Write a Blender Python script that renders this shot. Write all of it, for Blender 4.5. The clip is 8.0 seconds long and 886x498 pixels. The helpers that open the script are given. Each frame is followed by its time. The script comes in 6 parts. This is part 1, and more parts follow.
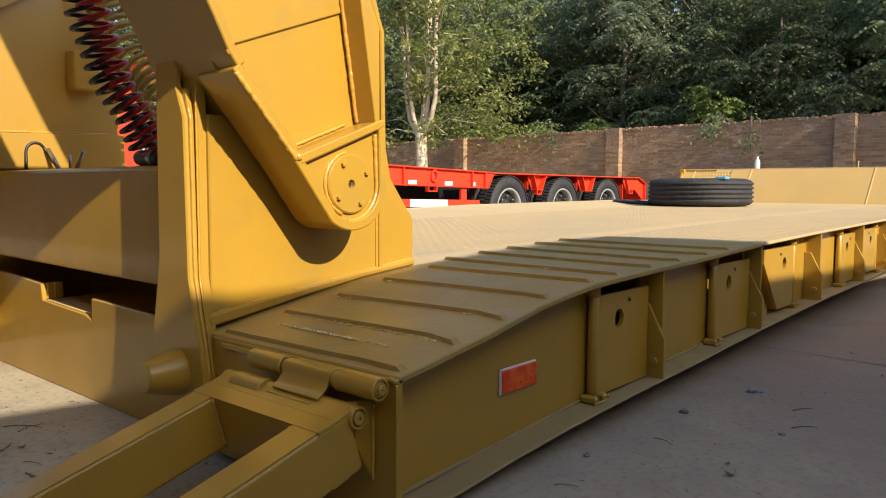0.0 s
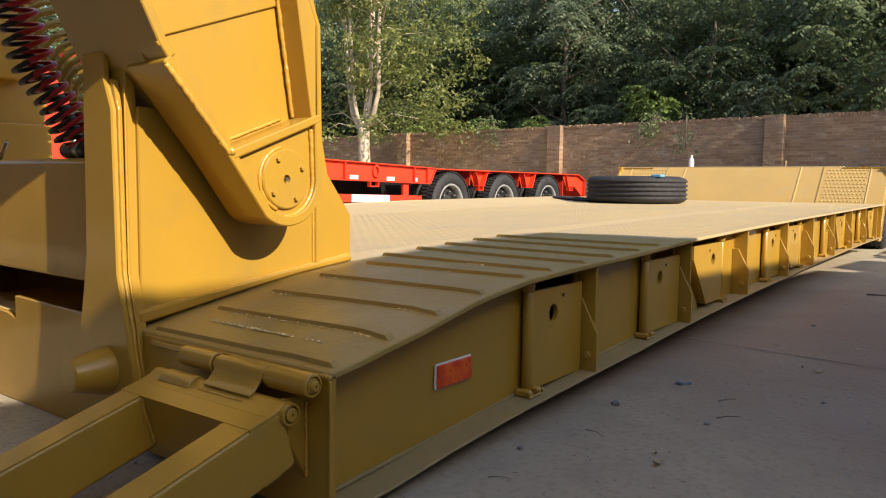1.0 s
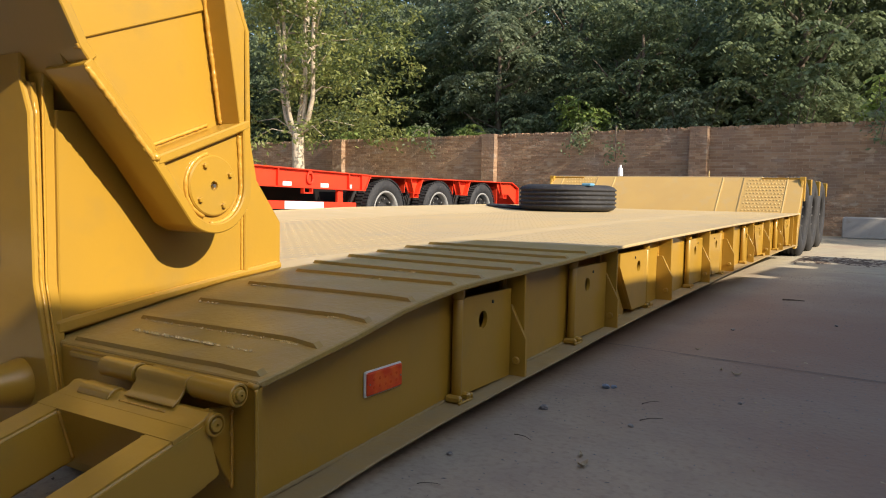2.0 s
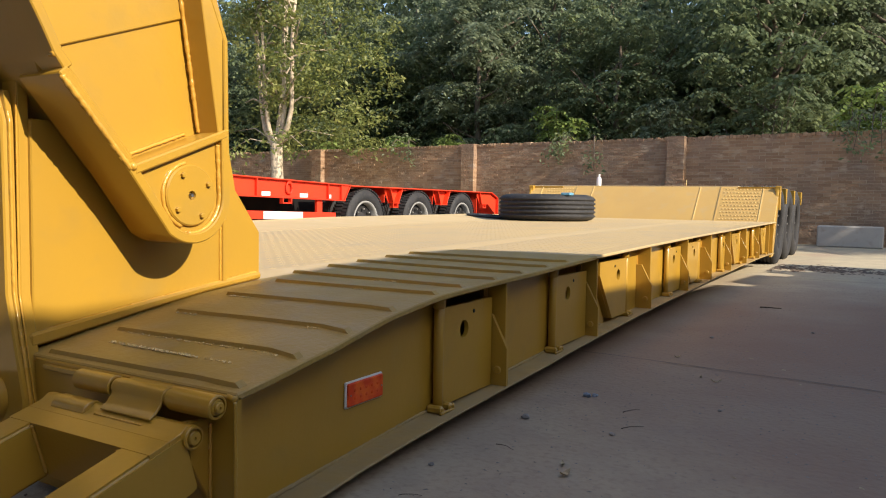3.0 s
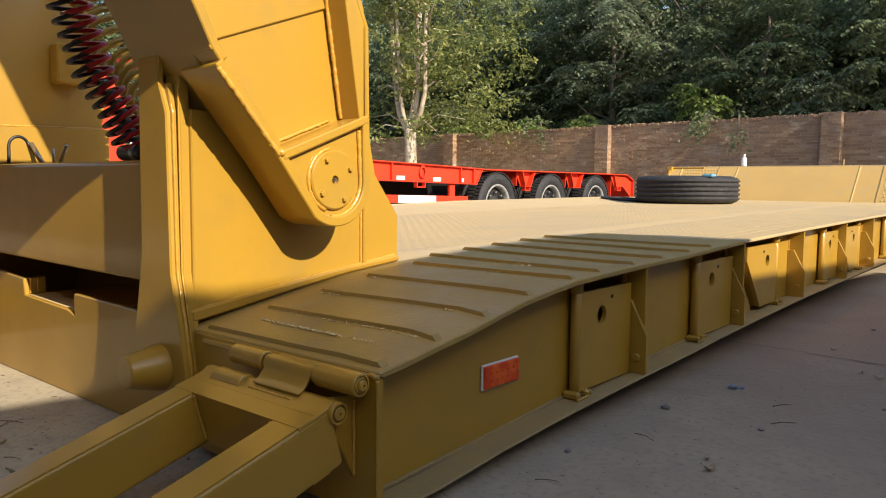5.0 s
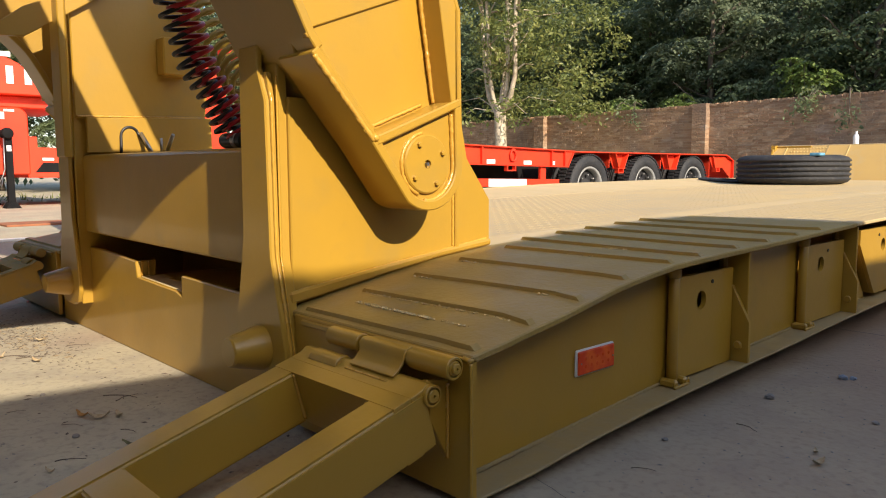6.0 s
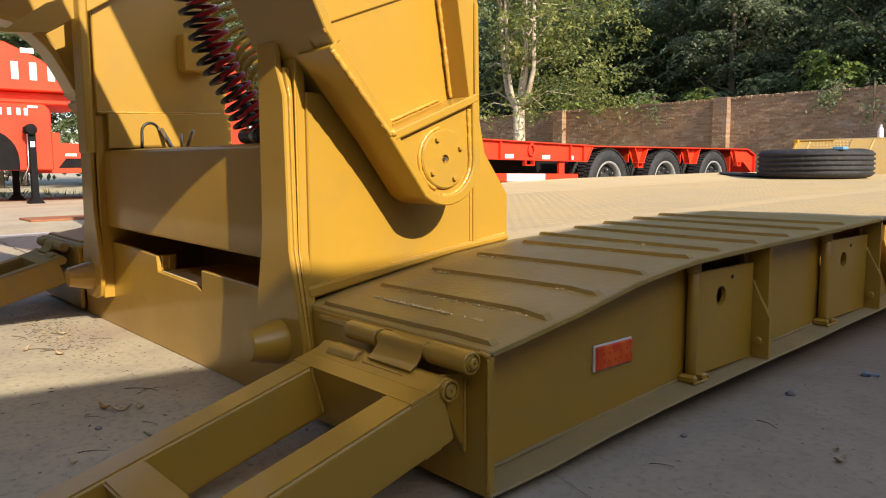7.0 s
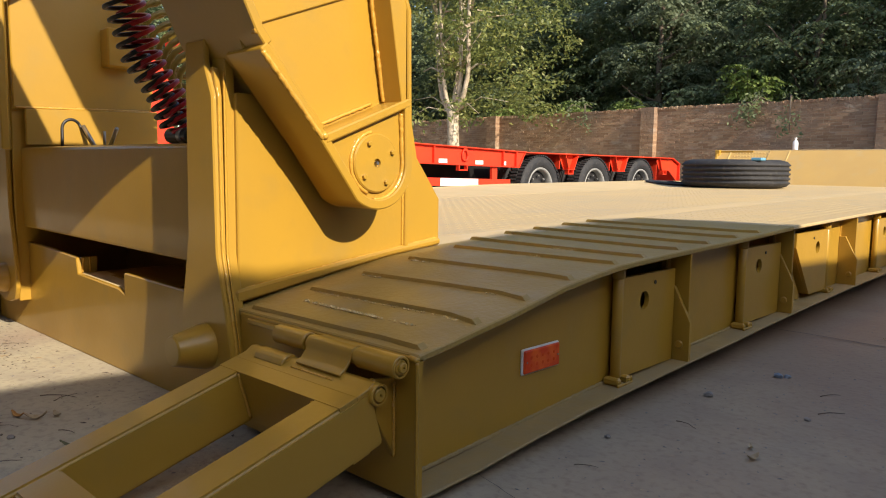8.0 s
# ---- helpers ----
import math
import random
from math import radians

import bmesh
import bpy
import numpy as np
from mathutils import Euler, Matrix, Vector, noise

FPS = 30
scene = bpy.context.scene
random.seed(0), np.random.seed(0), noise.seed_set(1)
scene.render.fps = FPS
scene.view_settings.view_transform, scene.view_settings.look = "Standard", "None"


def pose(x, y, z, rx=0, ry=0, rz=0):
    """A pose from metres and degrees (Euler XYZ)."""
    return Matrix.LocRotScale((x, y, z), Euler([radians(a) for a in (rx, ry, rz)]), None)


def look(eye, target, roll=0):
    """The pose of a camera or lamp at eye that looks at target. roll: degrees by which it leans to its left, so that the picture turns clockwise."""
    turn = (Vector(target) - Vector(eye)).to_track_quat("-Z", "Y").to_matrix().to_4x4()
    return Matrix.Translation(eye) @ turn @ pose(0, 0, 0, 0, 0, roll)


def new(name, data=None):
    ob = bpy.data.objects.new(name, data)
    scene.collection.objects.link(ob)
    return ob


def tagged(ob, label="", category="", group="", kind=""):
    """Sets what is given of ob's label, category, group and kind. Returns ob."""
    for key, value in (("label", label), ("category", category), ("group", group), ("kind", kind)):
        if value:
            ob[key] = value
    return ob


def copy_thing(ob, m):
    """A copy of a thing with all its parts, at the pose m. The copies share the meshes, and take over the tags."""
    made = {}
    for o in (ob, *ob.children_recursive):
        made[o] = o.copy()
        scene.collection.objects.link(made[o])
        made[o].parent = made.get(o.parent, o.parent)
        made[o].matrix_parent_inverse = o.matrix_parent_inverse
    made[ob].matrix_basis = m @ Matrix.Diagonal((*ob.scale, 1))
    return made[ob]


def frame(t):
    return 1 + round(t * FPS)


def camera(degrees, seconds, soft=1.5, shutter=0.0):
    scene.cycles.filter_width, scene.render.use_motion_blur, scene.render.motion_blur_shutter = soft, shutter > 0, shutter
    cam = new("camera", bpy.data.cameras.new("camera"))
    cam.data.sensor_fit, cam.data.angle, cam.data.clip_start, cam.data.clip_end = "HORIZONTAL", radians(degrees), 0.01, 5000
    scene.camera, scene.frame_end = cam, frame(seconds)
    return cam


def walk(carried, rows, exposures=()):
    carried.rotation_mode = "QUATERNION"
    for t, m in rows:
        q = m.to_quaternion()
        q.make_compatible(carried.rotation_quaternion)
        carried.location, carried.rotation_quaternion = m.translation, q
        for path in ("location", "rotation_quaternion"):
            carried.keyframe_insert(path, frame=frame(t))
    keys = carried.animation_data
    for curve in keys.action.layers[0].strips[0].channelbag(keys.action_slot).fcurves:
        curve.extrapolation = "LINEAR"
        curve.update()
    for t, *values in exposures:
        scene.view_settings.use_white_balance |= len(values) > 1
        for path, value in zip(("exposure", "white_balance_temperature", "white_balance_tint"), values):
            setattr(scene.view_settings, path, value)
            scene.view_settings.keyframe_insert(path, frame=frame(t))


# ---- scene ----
cam = camera(61.51, 8.0, soft=1.1)

PATH = [
    (0.0, pose(0.9952, -1.0142, 0.6836, 85.427, -0.282, 41.063)),
    (0.5, pose(1.0043, -1.0103, 0.6841, 84.984, -0.497, 39.219)),
    (1.0, pose(1.0164, -1.0096, 0.6864, 85.106, -0.757, 36.738)),
    (1.5, pose(1.0263, -1.0109, 0.6871, 85.468, -0.811, 34.045)),
    (2.0, pose(1.0375, -1.0124, 0.6892, 85.731, -1.148, 31.824)),
    (2.2, pose(1.0395, -1.0118, 0.6888, 85.880, -1.190, 31.000)),
    (2.75, pose(1.0350, -1.0090, 0.6875, 86.400, -1.060, 29.950)),
    (3.3, pose(1.0300, -1.0075, 0.6866, 86.672, -0.891, 31.344)),
    (3.5, pose(1.0295, -1.0086, 0.6866, 86.628, -0.846, 32.416)),
    (4.0, pose(1.0231, -1.0081, 0.6865, 86.200, -0.872, 34.650)),
    (4.2, pose(1.0213, -1.0080, 0.6863, 86.020, -0.810, 36.050)),
    (5.3, pose(1.0086, -1.0078, 0.6848, 84.740, -0.420, 42.300)),
    (5.5, pose(1.0070, -1.0077, 0.6844, 84.490, -0.260, 44.027)),
    (6.0, pose(1.0016, -1.0076, 0.6844, 83.855, 0.158, 47.130)),
    (6.5, pose(1.0023, -1.0075, 0.6858, 83.603, 0.198, 48.307)),
    (7.0, pose(1.0032, -1.0069, 0.6844, 83.468, 0.274, 48.528)),
    (7.5, pose(1.0062, -1.0055, 0.6863, 83.367, -0.172, 46.536)),
    (8.0, pose(1.0131, -1.0069, 0.6872, 83.768, -0.784, 43.512)),
]
walk(cam, PATH)

# ---- world, sun, exposure ----
SUN = Vector((0.140, -0.022, 0.086)).normalized()
world = bpy.data.worlds.new("sky")
scene.world = world
world.use_nodes = True
wn = world.node_tree.nodes
sky = wn.new("ShaderNodeTexSky")
sky.sky_type = "NISHITA"
sky.sun_disc = False
sky.sun_elevation = math.asin(SUN.z)
sky.sun_rotation = math.atan2(SUN.x, SUN.y)
sky.air_density, sky.dust_density, sky.ozone_density = 1.0, 1.4, 1.0
wn["Background"].inputs[1].default_value = 0.15
world.node_tree.links.new(sky.outputs[0], wn["Background"].inputs[0])
lamp = bpy.data.lights.new("sun", "SUN")
lamp.energy, lamp.angle, lamp.color = 4.5, radians(0.5), (1.0, 0.87, 0.70)
new("sun", lamp).matrix_world = look(SUN * 30, (0, 0, 0))
scene.view_settings.exposure = 0.70

# ---- materials ----
def nodes_of(name):
    m = bpy.data.materials.new(name)
    m.use_nodes = True
    return m, m.node_tree.nodes, m.node_tree.links, m.node_tree.nodes["Principled BSDF"]


def mixed(ns, ln, fac, a, b):
    r = ns.new("ShaderNodeMix")
    r.data_type = "RGBA"
    ln.new(fac, r.inputs[0])
    for sock, v in ((r.inputs[6], a), (r.inputs[7], b)):
        if isinstance(v, tuple):
            sock.default_value = (*v, 1)
        else:
            ln.new(v, sock)
    return r.outputs[2]


def noise_of(ns, ln, scale, lo, hi, detail=6, coord=None, stretch=None):
    n = ns.new("ShaderNodeTexNoise")
    n.inputs["Scale"].default_value, n.inputs["Detail"].default_value = scale, detail
    if coord is not None:
        src = coord
        if stretch:
            mp = ns.new("ShaderNodeMapping")
            mp.inputs["Scale"].default_value = stretch
            ln.new(coord, mp.inputs[0])
            src = mp.outputs[0]
        ln.new(src, n.inputs["Vector"])
    r = ns.new("ShaderNodeMapRange")
    r.inputs[1].default_value, r.inputs[2].default_value = lo, hi
    ln.new(n.outputs[0], r.inputs[0])
    return r.outputs[0]


def surface(name, base, other, rough=0.5, rough2=None, metal=0.0, big=1.5, fine=40, bump=0.1, dirt=None, spec=0.5, coat=0.0, dirt_lo=0.55, dirt_hi=0.75):
    """Two tones at a large scale, a fine grain in relief, and stains."""
    m, ns, ln, b = nodes_of(name)
    co = ns.new("ShaderNodeNewGeometry").outputs["Position"]
    large = noise_of(ns, ln, big, 0.35, 0.65, coord=co)
    col = mixed(ns, ln, large, base, other)
    if dirt:
        col = mixed(ns, ln, noise_of(ns, ln, big * 3.7, dirt_lo, dirt_hi, 9, coord=co), col, dirt)
    ln.new(col, b.inputs["Base Color"])
    fine_n = noise_of(ns, ln, fine, 0.2, 0.8, 8, coord=co)
    rr = ns.new("ShaderNodeMapRange")
    rr.inputs[3].default_value, rr.inputs[4].default_value = rough, rough2 if rough2 is not None else rough + 0.12
    ln.new(large, rr.inputs[0])
    ln.new(rr.outputs[0], b.inputs["Roughness"])
    b.inputs["Metallic"].default_value = metal
    b.inputs["Specular IOR Level"].default_value = spec
    b.inputs["Coat Weight"].default_value = coat
    b.inputs["Coat Roughness"].default_value = 0.13
    if bump:
        bp = ns.new("ShaderNodeBump")
        bp.inputs["Strength"].default_value, bp.inputs["Distance"].default_value = bump, 0.004
        ln.new(fine_n, bp.inputs["Height"])
        ln.new(bp.outputs[0], b.inputs["Normal"])
    return m


YELLOW = surface("ochre_paint", (0.445, 0.256, 0.026), (0.400, 0.232, 0.025), 0.38, 0.50, big=2.2, fine=55, bump=0.08, dirt=(0.385, 0.233, 0.036), coat=0.42)
YELLOW_WORN = surface("dusty_ochre_paint", (0.41, 0.274, 0.068), (0.355, 0.240, 0.066), 0.40, 0.60, big=3.0, fine=70, bump=0.32, dirt=(0.36, 0.258, 0.105), spec=0.36, dirt_lo=0.5, dirt_hi=0.75)
DUSTY_PAINT = surface("dust_dulled_ochre_paint", (0.44, 0.285, 0.075), (0.38, 0.26, 0.09), 0.75, 0.9, big=3.0, fine=60, bump=0.15, dirt=(0.33, 0.25, 0.13), spec=0.2)
DUSTY_FLANGE = surface("dusty_flange", (0.36, 0.245, 0.085), (0.32, 0.228, 0.095), 0.55, 0.8, big=6, fine=60, bump=0.2, dirt=(0.31, 0.235, 0.115), dirt_lo=0.38, dirt_hi=0.80)
BEAD = surface("painted_weld", (0.60, 0.34, 0.05), (0.52, 0.28, 0.04), 0.2, 0.3, big=8, fine=90, bump=0.3, coat=0.4)
BEAD_BARE = surface("spattered_weld", (0.72, 0.52, 0.24), (0.52, 0.35, 0.11), 0.18, 0.32, metal=0.45, big=60, fine=150, bump=0.4)
RED = surface("red_paint", (0.76, 0.052, 0.014), (0.68, 0.040, 0.013), 0.48, 0.60, big=1.2, fine=40, bump=0.05, spec=0.35)
RUBBER = surface("tyre_rubber", (0.022, 0.023, 0.026), (0.035, 0.035, 0.037), 0.6, 0.8, big=6, fine=70, bump=0.2, dirt=(0.06, 0.056, 0.05), spec=0.35)
RIM = surface("painted_rim", (0.42, 0.43, 0.45), (0.34, 0.34, 0.35), 0.4, 0.5, metal=0.3, big=6, fine=60, bump=0.05)
PALE_RIM = surface("pale_painted_rim", (0.30, 0.30, 0.29), (0.23, 0.23, 0.22), 0.45, 0.6, big=6, fine=60, bump=0.05)
STEEL = surface("bare_steel", (0.42, 0.41, 0.40), (0.34, 0.33, 0.31), 0.3, 0.45, metal=0.9, big=12, fine=90, bump=0.1)
BLACK = surface("black_plastic", (0.015, 0.015, 0.017), (0.022, 0.022, 0.024), 0.35, 0.45, big=10, fine=80, bump=0.05)
HOSE_RED = surface("dark_red_hose", (0.50, 0.014, 0.028), (0.38, 0.012, 0.022), 0.3, 0.4, big=10, fine=80, bump=0.03)
HOSE_OLIVE = surface("olive_hose", (0.23, 0.155, 0.022), (0.18, 0.12, 0.018), 0.45, 0.45, big=10, fine=80, bump=0.03)
WHITE = surface("white_paint", (0.80, 0.80, 0.78), (0.74, 0.74, 0.72), 0.45, 0.55, big=5, fine=60, bump=0.03)
BLUE = surface("faded_blue_scrap", (0.17, 0.22, 0.29), (0.26, 0.30, 0.35), 0.5, 0.7, big=40, fine=200, bump=0.3)
CONCRETE = surface("concrete", (0.40, 0.37, 0.33), (0.34, 0.32, 0.29), 0.8, 0.95, big=1.5, fine=60, bump=0.3, dirt=(0.28, 0.25, 0.21))
JOINT = surface("joint_filler", (0.09, 0.08, 0.07), (0.14, 0.12, 0.10), 0.9, 1.0, big=9, fine=120, bump=0.5)
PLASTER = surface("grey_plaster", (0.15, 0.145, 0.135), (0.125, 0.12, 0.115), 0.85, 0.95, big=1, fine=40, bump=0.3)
STRAW = surface("dry_leaf", (0.46, 0.37, 0.23), (0.34, 0.25, 0.14), 0.7, 0.8, big=60, fine=200, bump=0.2)
TWIG = surface("twig_bark", (0.10, 0.075, 0.055), (0.16, 0.12, 0.09), 0.85, 0.95, big=30, fine=200, bump=0.4)
STONE = surface("pebble", (0.20, 0.18, 0.16), (0.32, 0.29, 0.26), 0.85, 0.95, big=40, fine=200, bump=0.4)
CLEAR = surface("white_bottle_plastic", (0.78, 0.80, 0.82), (0.70, 0.72, 0.75), 0.25, 0.3, big=10, fine=40, bump=0.02)
PALE_BARK = surface("pale_bark", (0.56, 0.48, 0.36), (0.38, 0.31, 0.22), 0.85, 0.95, big=5, fine=30, bump=0.6, dirt=(0.22, 0.19, 0.14))
DARK_BARK = surface("dark_bark", (0.10, 0.08, 0.06), (0.15, 0.12, 0.09), 0.9, 1.0, big=4, fine=25, bump=0.8)


def leaf_material(name, a, b, c, bright):
    """Leaf by leaf, sprig by sprig and branch by branch the green changes; some sprays are fresh and pale."""
    m, ns, ln, p = nodes_of(name)
    geo = ns.new("ShaderNodeNewGeometry")
    pos = geo.outputs["Position"]
    col = mixed(ns, ln, geo.outputs["Random Per Island"], a, b)
    col = mixed(ns, ln, noise_of(ns, ln, 0.5, 0.45, 0.7, 3, coord=pos), col, c)
    col = mixed(ns, ln, noise_of(ns, ln, 1.6, 0.55, 0.72, 2, coord=pos), col, bright)
    ln.new(col, p.inputs["Base Color"])
    p.inputs["Roughness"].default_value = 0.45
    tr = ns.new("ShaderNodeBsdfTranslucent")
    ln.new(col, tr.inputs[0])
    mx = ns.new("ShaderNodeMixShader")
    mx.inputs[0].default_value = 0.5
    ln.new(p.outputs[0], mx.inputs[1])
    ln.new(tr.outputs[0], mx.inputs[2])
    ln.new(mx.outputs[0], ns["Material Output"].inputs[0])
    return m


LEAF_DARK = leaf_material("dark_foliage", (0.105, 0.143, 0.076), (0.22, 0.275, 0.145), (0.155, 0.198, 0.102), (0.28, 0.335, 0.155))
LEAF_GREY = leaf_material("greyish_foliage", (0.118, 0.155, 0.098), (0.245, 0.295, 0.182), (0.168, 0.21, 0.130), (0.29, 0.34, 0.20))
LEAF_LIGHT = leaf_material("light_foliage", (0.105, 0.145, 0.042), (0.30, 0.325, 0.098), (0.13, 0.165, 0.048), (0.40, 0.41, 0.13))
LEAF_FRESH = leaf_material("fresh_foliage", (0.17, 0.24, 0.06), (0.33, 0.42, 0.12), (0.22, 0.30, 0.08), (0.38, 0.46, 0.14))


def deck_material():
    """Tan paint on chequer plate, scuffed and dusty: crossed raised lozenges, tinted paler to bring out their relief.
    """
    m, ns, ln, b = nodes_of("chequer_plate")
    geo = ns.new("ShaderNodeNewGeometry").outputs["Position"]
    sep = ns.new("ShaderNodeSeparateXYZ")
    ln.new(geo, sep.inputs[0])

    def f(op, x, y=None, z=None):
        n = ns.new("ShaderNodeMath")
        n.operation = op
        for i, v in enumerate((x, y, z)):
            if v is None:
                continue
            if isinstance(v, (int, float)):
                n.inputs[i].default_value = v
            else:
                ln.new(v, n.inputs[i])
        return n.outputs[0]

    pitch = 0.044
    u = f("DIVIDE", f("ADD", sep.outputs[0], sep.outputs[1]), pitch * 1.414)
    v = f("DIVIDE", f("SUBTRACT", sep.outputs[0], sep.outputs[1]), pitch * 1.414)
    parity = f("MODULO", f("ADD", f("ADD", f("FLOOR", u), f("FLOOR", v)), 2000.0), 2.0)
    fu = f("SUBTRACT", f("FRACT", u), 0.5)
    fv = f("SUBTRACT", f("FRACT", v), 0.5)
    along = f("ADD", f("MULTIPLY", fu, parity), f("MULTIPLY", fv, f("SUBTRACT", 1.0, parity)))
    across = f("ADD", f("MULTIPLY", fv, parity), f("MULTIPLY", fu, f("SUBTRACT", 1.0, parity)))
    d = f("ADD", f("MULTIPLY", f("ABSOLUTE", along), 1.0), f("MULTIPLY", f("ABSOLUTE", across), 3.2))
    lug = ns.new("ShaderNodeMapRange")
    lug.inputs[1].default_value, lug.inputs[2].default_value = 0.5, 0.30
    ln.new(d, lug.inputs[0])
    base = mixed(ns, ln, noise_of(ns, ln, 1.1, 0.35, 0.65, coord=geo), (0.535, 0.395, 0.190), (0.48, 0.365, 0.200))
    base = mixed(ns, ln, noise_of(ns, ln, 7.0, 0.5, 0.75, 9, coord=geo, stretch=(1, 0.35, 1)), base, (0.43, 0.345, 0.21))
    base = mixed(ns, ln, f("MULTIPLY", lug.outputs[0], 0.30), base, (0.60, 0.46, 0.235))
    ln.new(base, b.inputs["Base Color"])
    b.inputs["Roughness"].default_value = 0.55
    bp = ns.new("ShaderNodeBump")
    bp.inputs["Strength"].default_value, bp.inputs["Distance"].default_value = 0.25, 0.002
    ln.new(noise_of(ns, ln, 60, 0.3, 0.7, 6, coord=geo), bp.inputs["Height"])
    ln.new(bp.outputs[0], b.inputs["Normal"])
    return m


def ground_material():
    m, ns, ln, b = nodes_of("yard_concrete")
    geo = ns.new("ShaderNodeNewGeometry").outputs["Position"]
    col = mixed(ns, ln, noise_of(ns, ln, 0.35, 0.35, 0.65, 5, coord=geo), (0.537, 0.471, 0.324), (0.439, 0.386, 0.266))
    col = mixed(ns, ln, noise_of(ns, ln, 1.7, 0.40, 0.75, 6, coord=geo), col, (0.369, 0.327, 0.254))
    col = mixed(ns, ln, noise_of(ns, ln, 5.5, 0.50, 0.85, 7, coord=geo), col, (0.341, 0.295, 0.230))
    col = mixed(ns, ln, noise_of(ns, ln, 1.1, 0.50, 0.72, 6, coord=geo, stretch=(1, 0.6, 1)), col, (0.390, 0.298, 0.218))
    col = mixed(ns, ln, noise_of(ns, ln, 19, 0.64, 0.80, 6, coord=geo), col, (0.259, 0.218, 0.171))
    col = mixed(ns, ln, noise_of(ns, ln, 42, 0.50, 0.85, 5, coord=geo), col, (0.275, 0.233, 0.180))
    col = mixed(ns, ln, noise_of(ns, ln, 130, 0.58, 0.90, 4, coord=geo), col, (0.422, 0.370, 0.291))
    # wide brown patch around (2.2, 3.2), fading out by 5.4 m
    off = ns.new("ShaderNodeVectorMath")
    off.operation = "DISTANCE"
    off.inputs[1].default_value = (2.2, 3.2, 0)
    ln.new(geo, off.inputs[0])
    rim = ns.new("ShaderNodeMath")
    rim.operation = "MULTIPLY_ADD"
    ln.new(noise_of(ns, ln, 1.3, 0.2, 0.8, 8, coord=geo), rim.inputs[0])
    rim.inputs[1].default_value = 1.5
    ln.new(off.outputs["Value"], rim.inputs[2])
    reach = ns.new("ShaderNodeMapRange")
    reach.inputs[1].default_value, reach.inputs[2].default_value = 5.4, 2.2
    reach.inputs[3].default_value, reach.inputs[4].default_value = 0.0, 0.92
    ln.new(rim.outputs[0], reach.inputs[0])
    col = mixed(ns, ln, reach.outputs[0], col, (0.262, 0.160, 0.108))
    ln.new(col, b.inputs["Base Color"])
    b.inputs["Roughness"].default_value = 0.85
    b.inputs["Specular IOR Level"].default_value = 0.3
    bp = ns.new("ShaderNodeBump")
    bp.inputs["Strength"].default_value, bp.inputs["Distance"].default_value = 0.5, 0.006
    ln.new(noise_of(ns, ln, 45, 0.2, 0.8, 10, coord=geo), bp.inputs["Height"])
    ln.new(bp.outputs[0], b.inputs["Normal"])
    return m


def brick_piece_material():
    """Single bricks: each its own tone, with dark patches and pale streaks over many of them."""
    m, ns, ln, b = nodes_of("old_brick")
    geo = ns.new("ShaderNodeNewGeometry")
    pos = geo.outputs["Position"]
    add = ns.new("ShaderNodeMath")
    ln.new(geo.outputs["Random Per Island"], add.inputs[0])
    ln.new(ns.new("ShaderNodeObjectInfo").outputs["Random"], add.inputs[1])
    one = ns.new("ShaderNodeMath")
    one.operation = "FRACT"
    ln.new(add.outputs[0], one.inputs[0])
    col = mixed(ns, ln, one.outputs[0], (0.26, 0.155, 0.090), (0.40, 0.262, 0.158))
    col = mixed(ns, ln, noise_of(ns, ln, 1.2, 0.45, 0.7, 8, coord=pos), col, (0.235, 0.165, 0.12))
    col = mixed(ns, ln, noise_of(ns, ln, 3.0, 0.6, 0.75, 8, coord=pos, stretch=(0.4, 0.4, 1.6)), col, (0.36, 0.29, 0.23))
    col = mixed(ns, ln, noise_of(ns, ln, 5.0, 0.58, 0.74, 9, coord=pos, stretch=(0.7, 0.7, 1.6)), col, (0.48, 0.37, 0.26))
    ln.new(col, b.inputs["Base Color"])
    b.inputs["Roughness"].default_value = 0.92
    bp = ns.new("ShaderNodeBump")
    bp.inputs["Strength"].default_value, bp.inputs["Distance"].default_value = 0.6, 0.012
    ln.new(noise_of(ns, ln, 22, 0.3, 0.7, 8, coord=pos), bp.inputs["Height"])
    ln.new(bp.outputs[0], b.inputs["Normal"])
    return m


def lens_material():
    m, ns, ln, b = nodes_of("red_marker_lens")
    co = ns.new("ShaderNodeNewGeometry").outputs["Position"]
    ln.new(mixed(ns, ln, noise_of(ns, ln, 30, 0.4, 0.6, 2, coord=co), (0.70, 0.060, 0.012), (0.84, 0.14, 0.020)), b.inputs["Base Color"])
    b.inputs["Roughness"].default_value = 0.45
    b.inputs["Specular IOR Level"].default_value = 0.3
    return m


DUSTY_DECK = surface("dusty_deck_strip", (0.57, 0.43, 0.225), (0.51, 0.395, 0.215), 0.6, 0.75, big=1.6, fine=50, bump=0.12, dirt=(0.56, 0.45, 0.29))
DECK, GROUND, BRICK_PIECE, LENS = deck_material(), ground_material(), brick_piece_material(), lens_material()
MORTAR = surface("lime_mortar", (0.42, 0.33, 0.23), (0.34, 0.265, 0.185), 0.9, 0.98, big=1.4, fine=50, bump=0.4, dirt=(0.26, 0.20, 0.145))

# ---- building helpers ----
WIDE = 3.33          # trailer's width
FAR_SIDE = [0.0]     # when set, parts are laid out mirrored across this width, for the other side

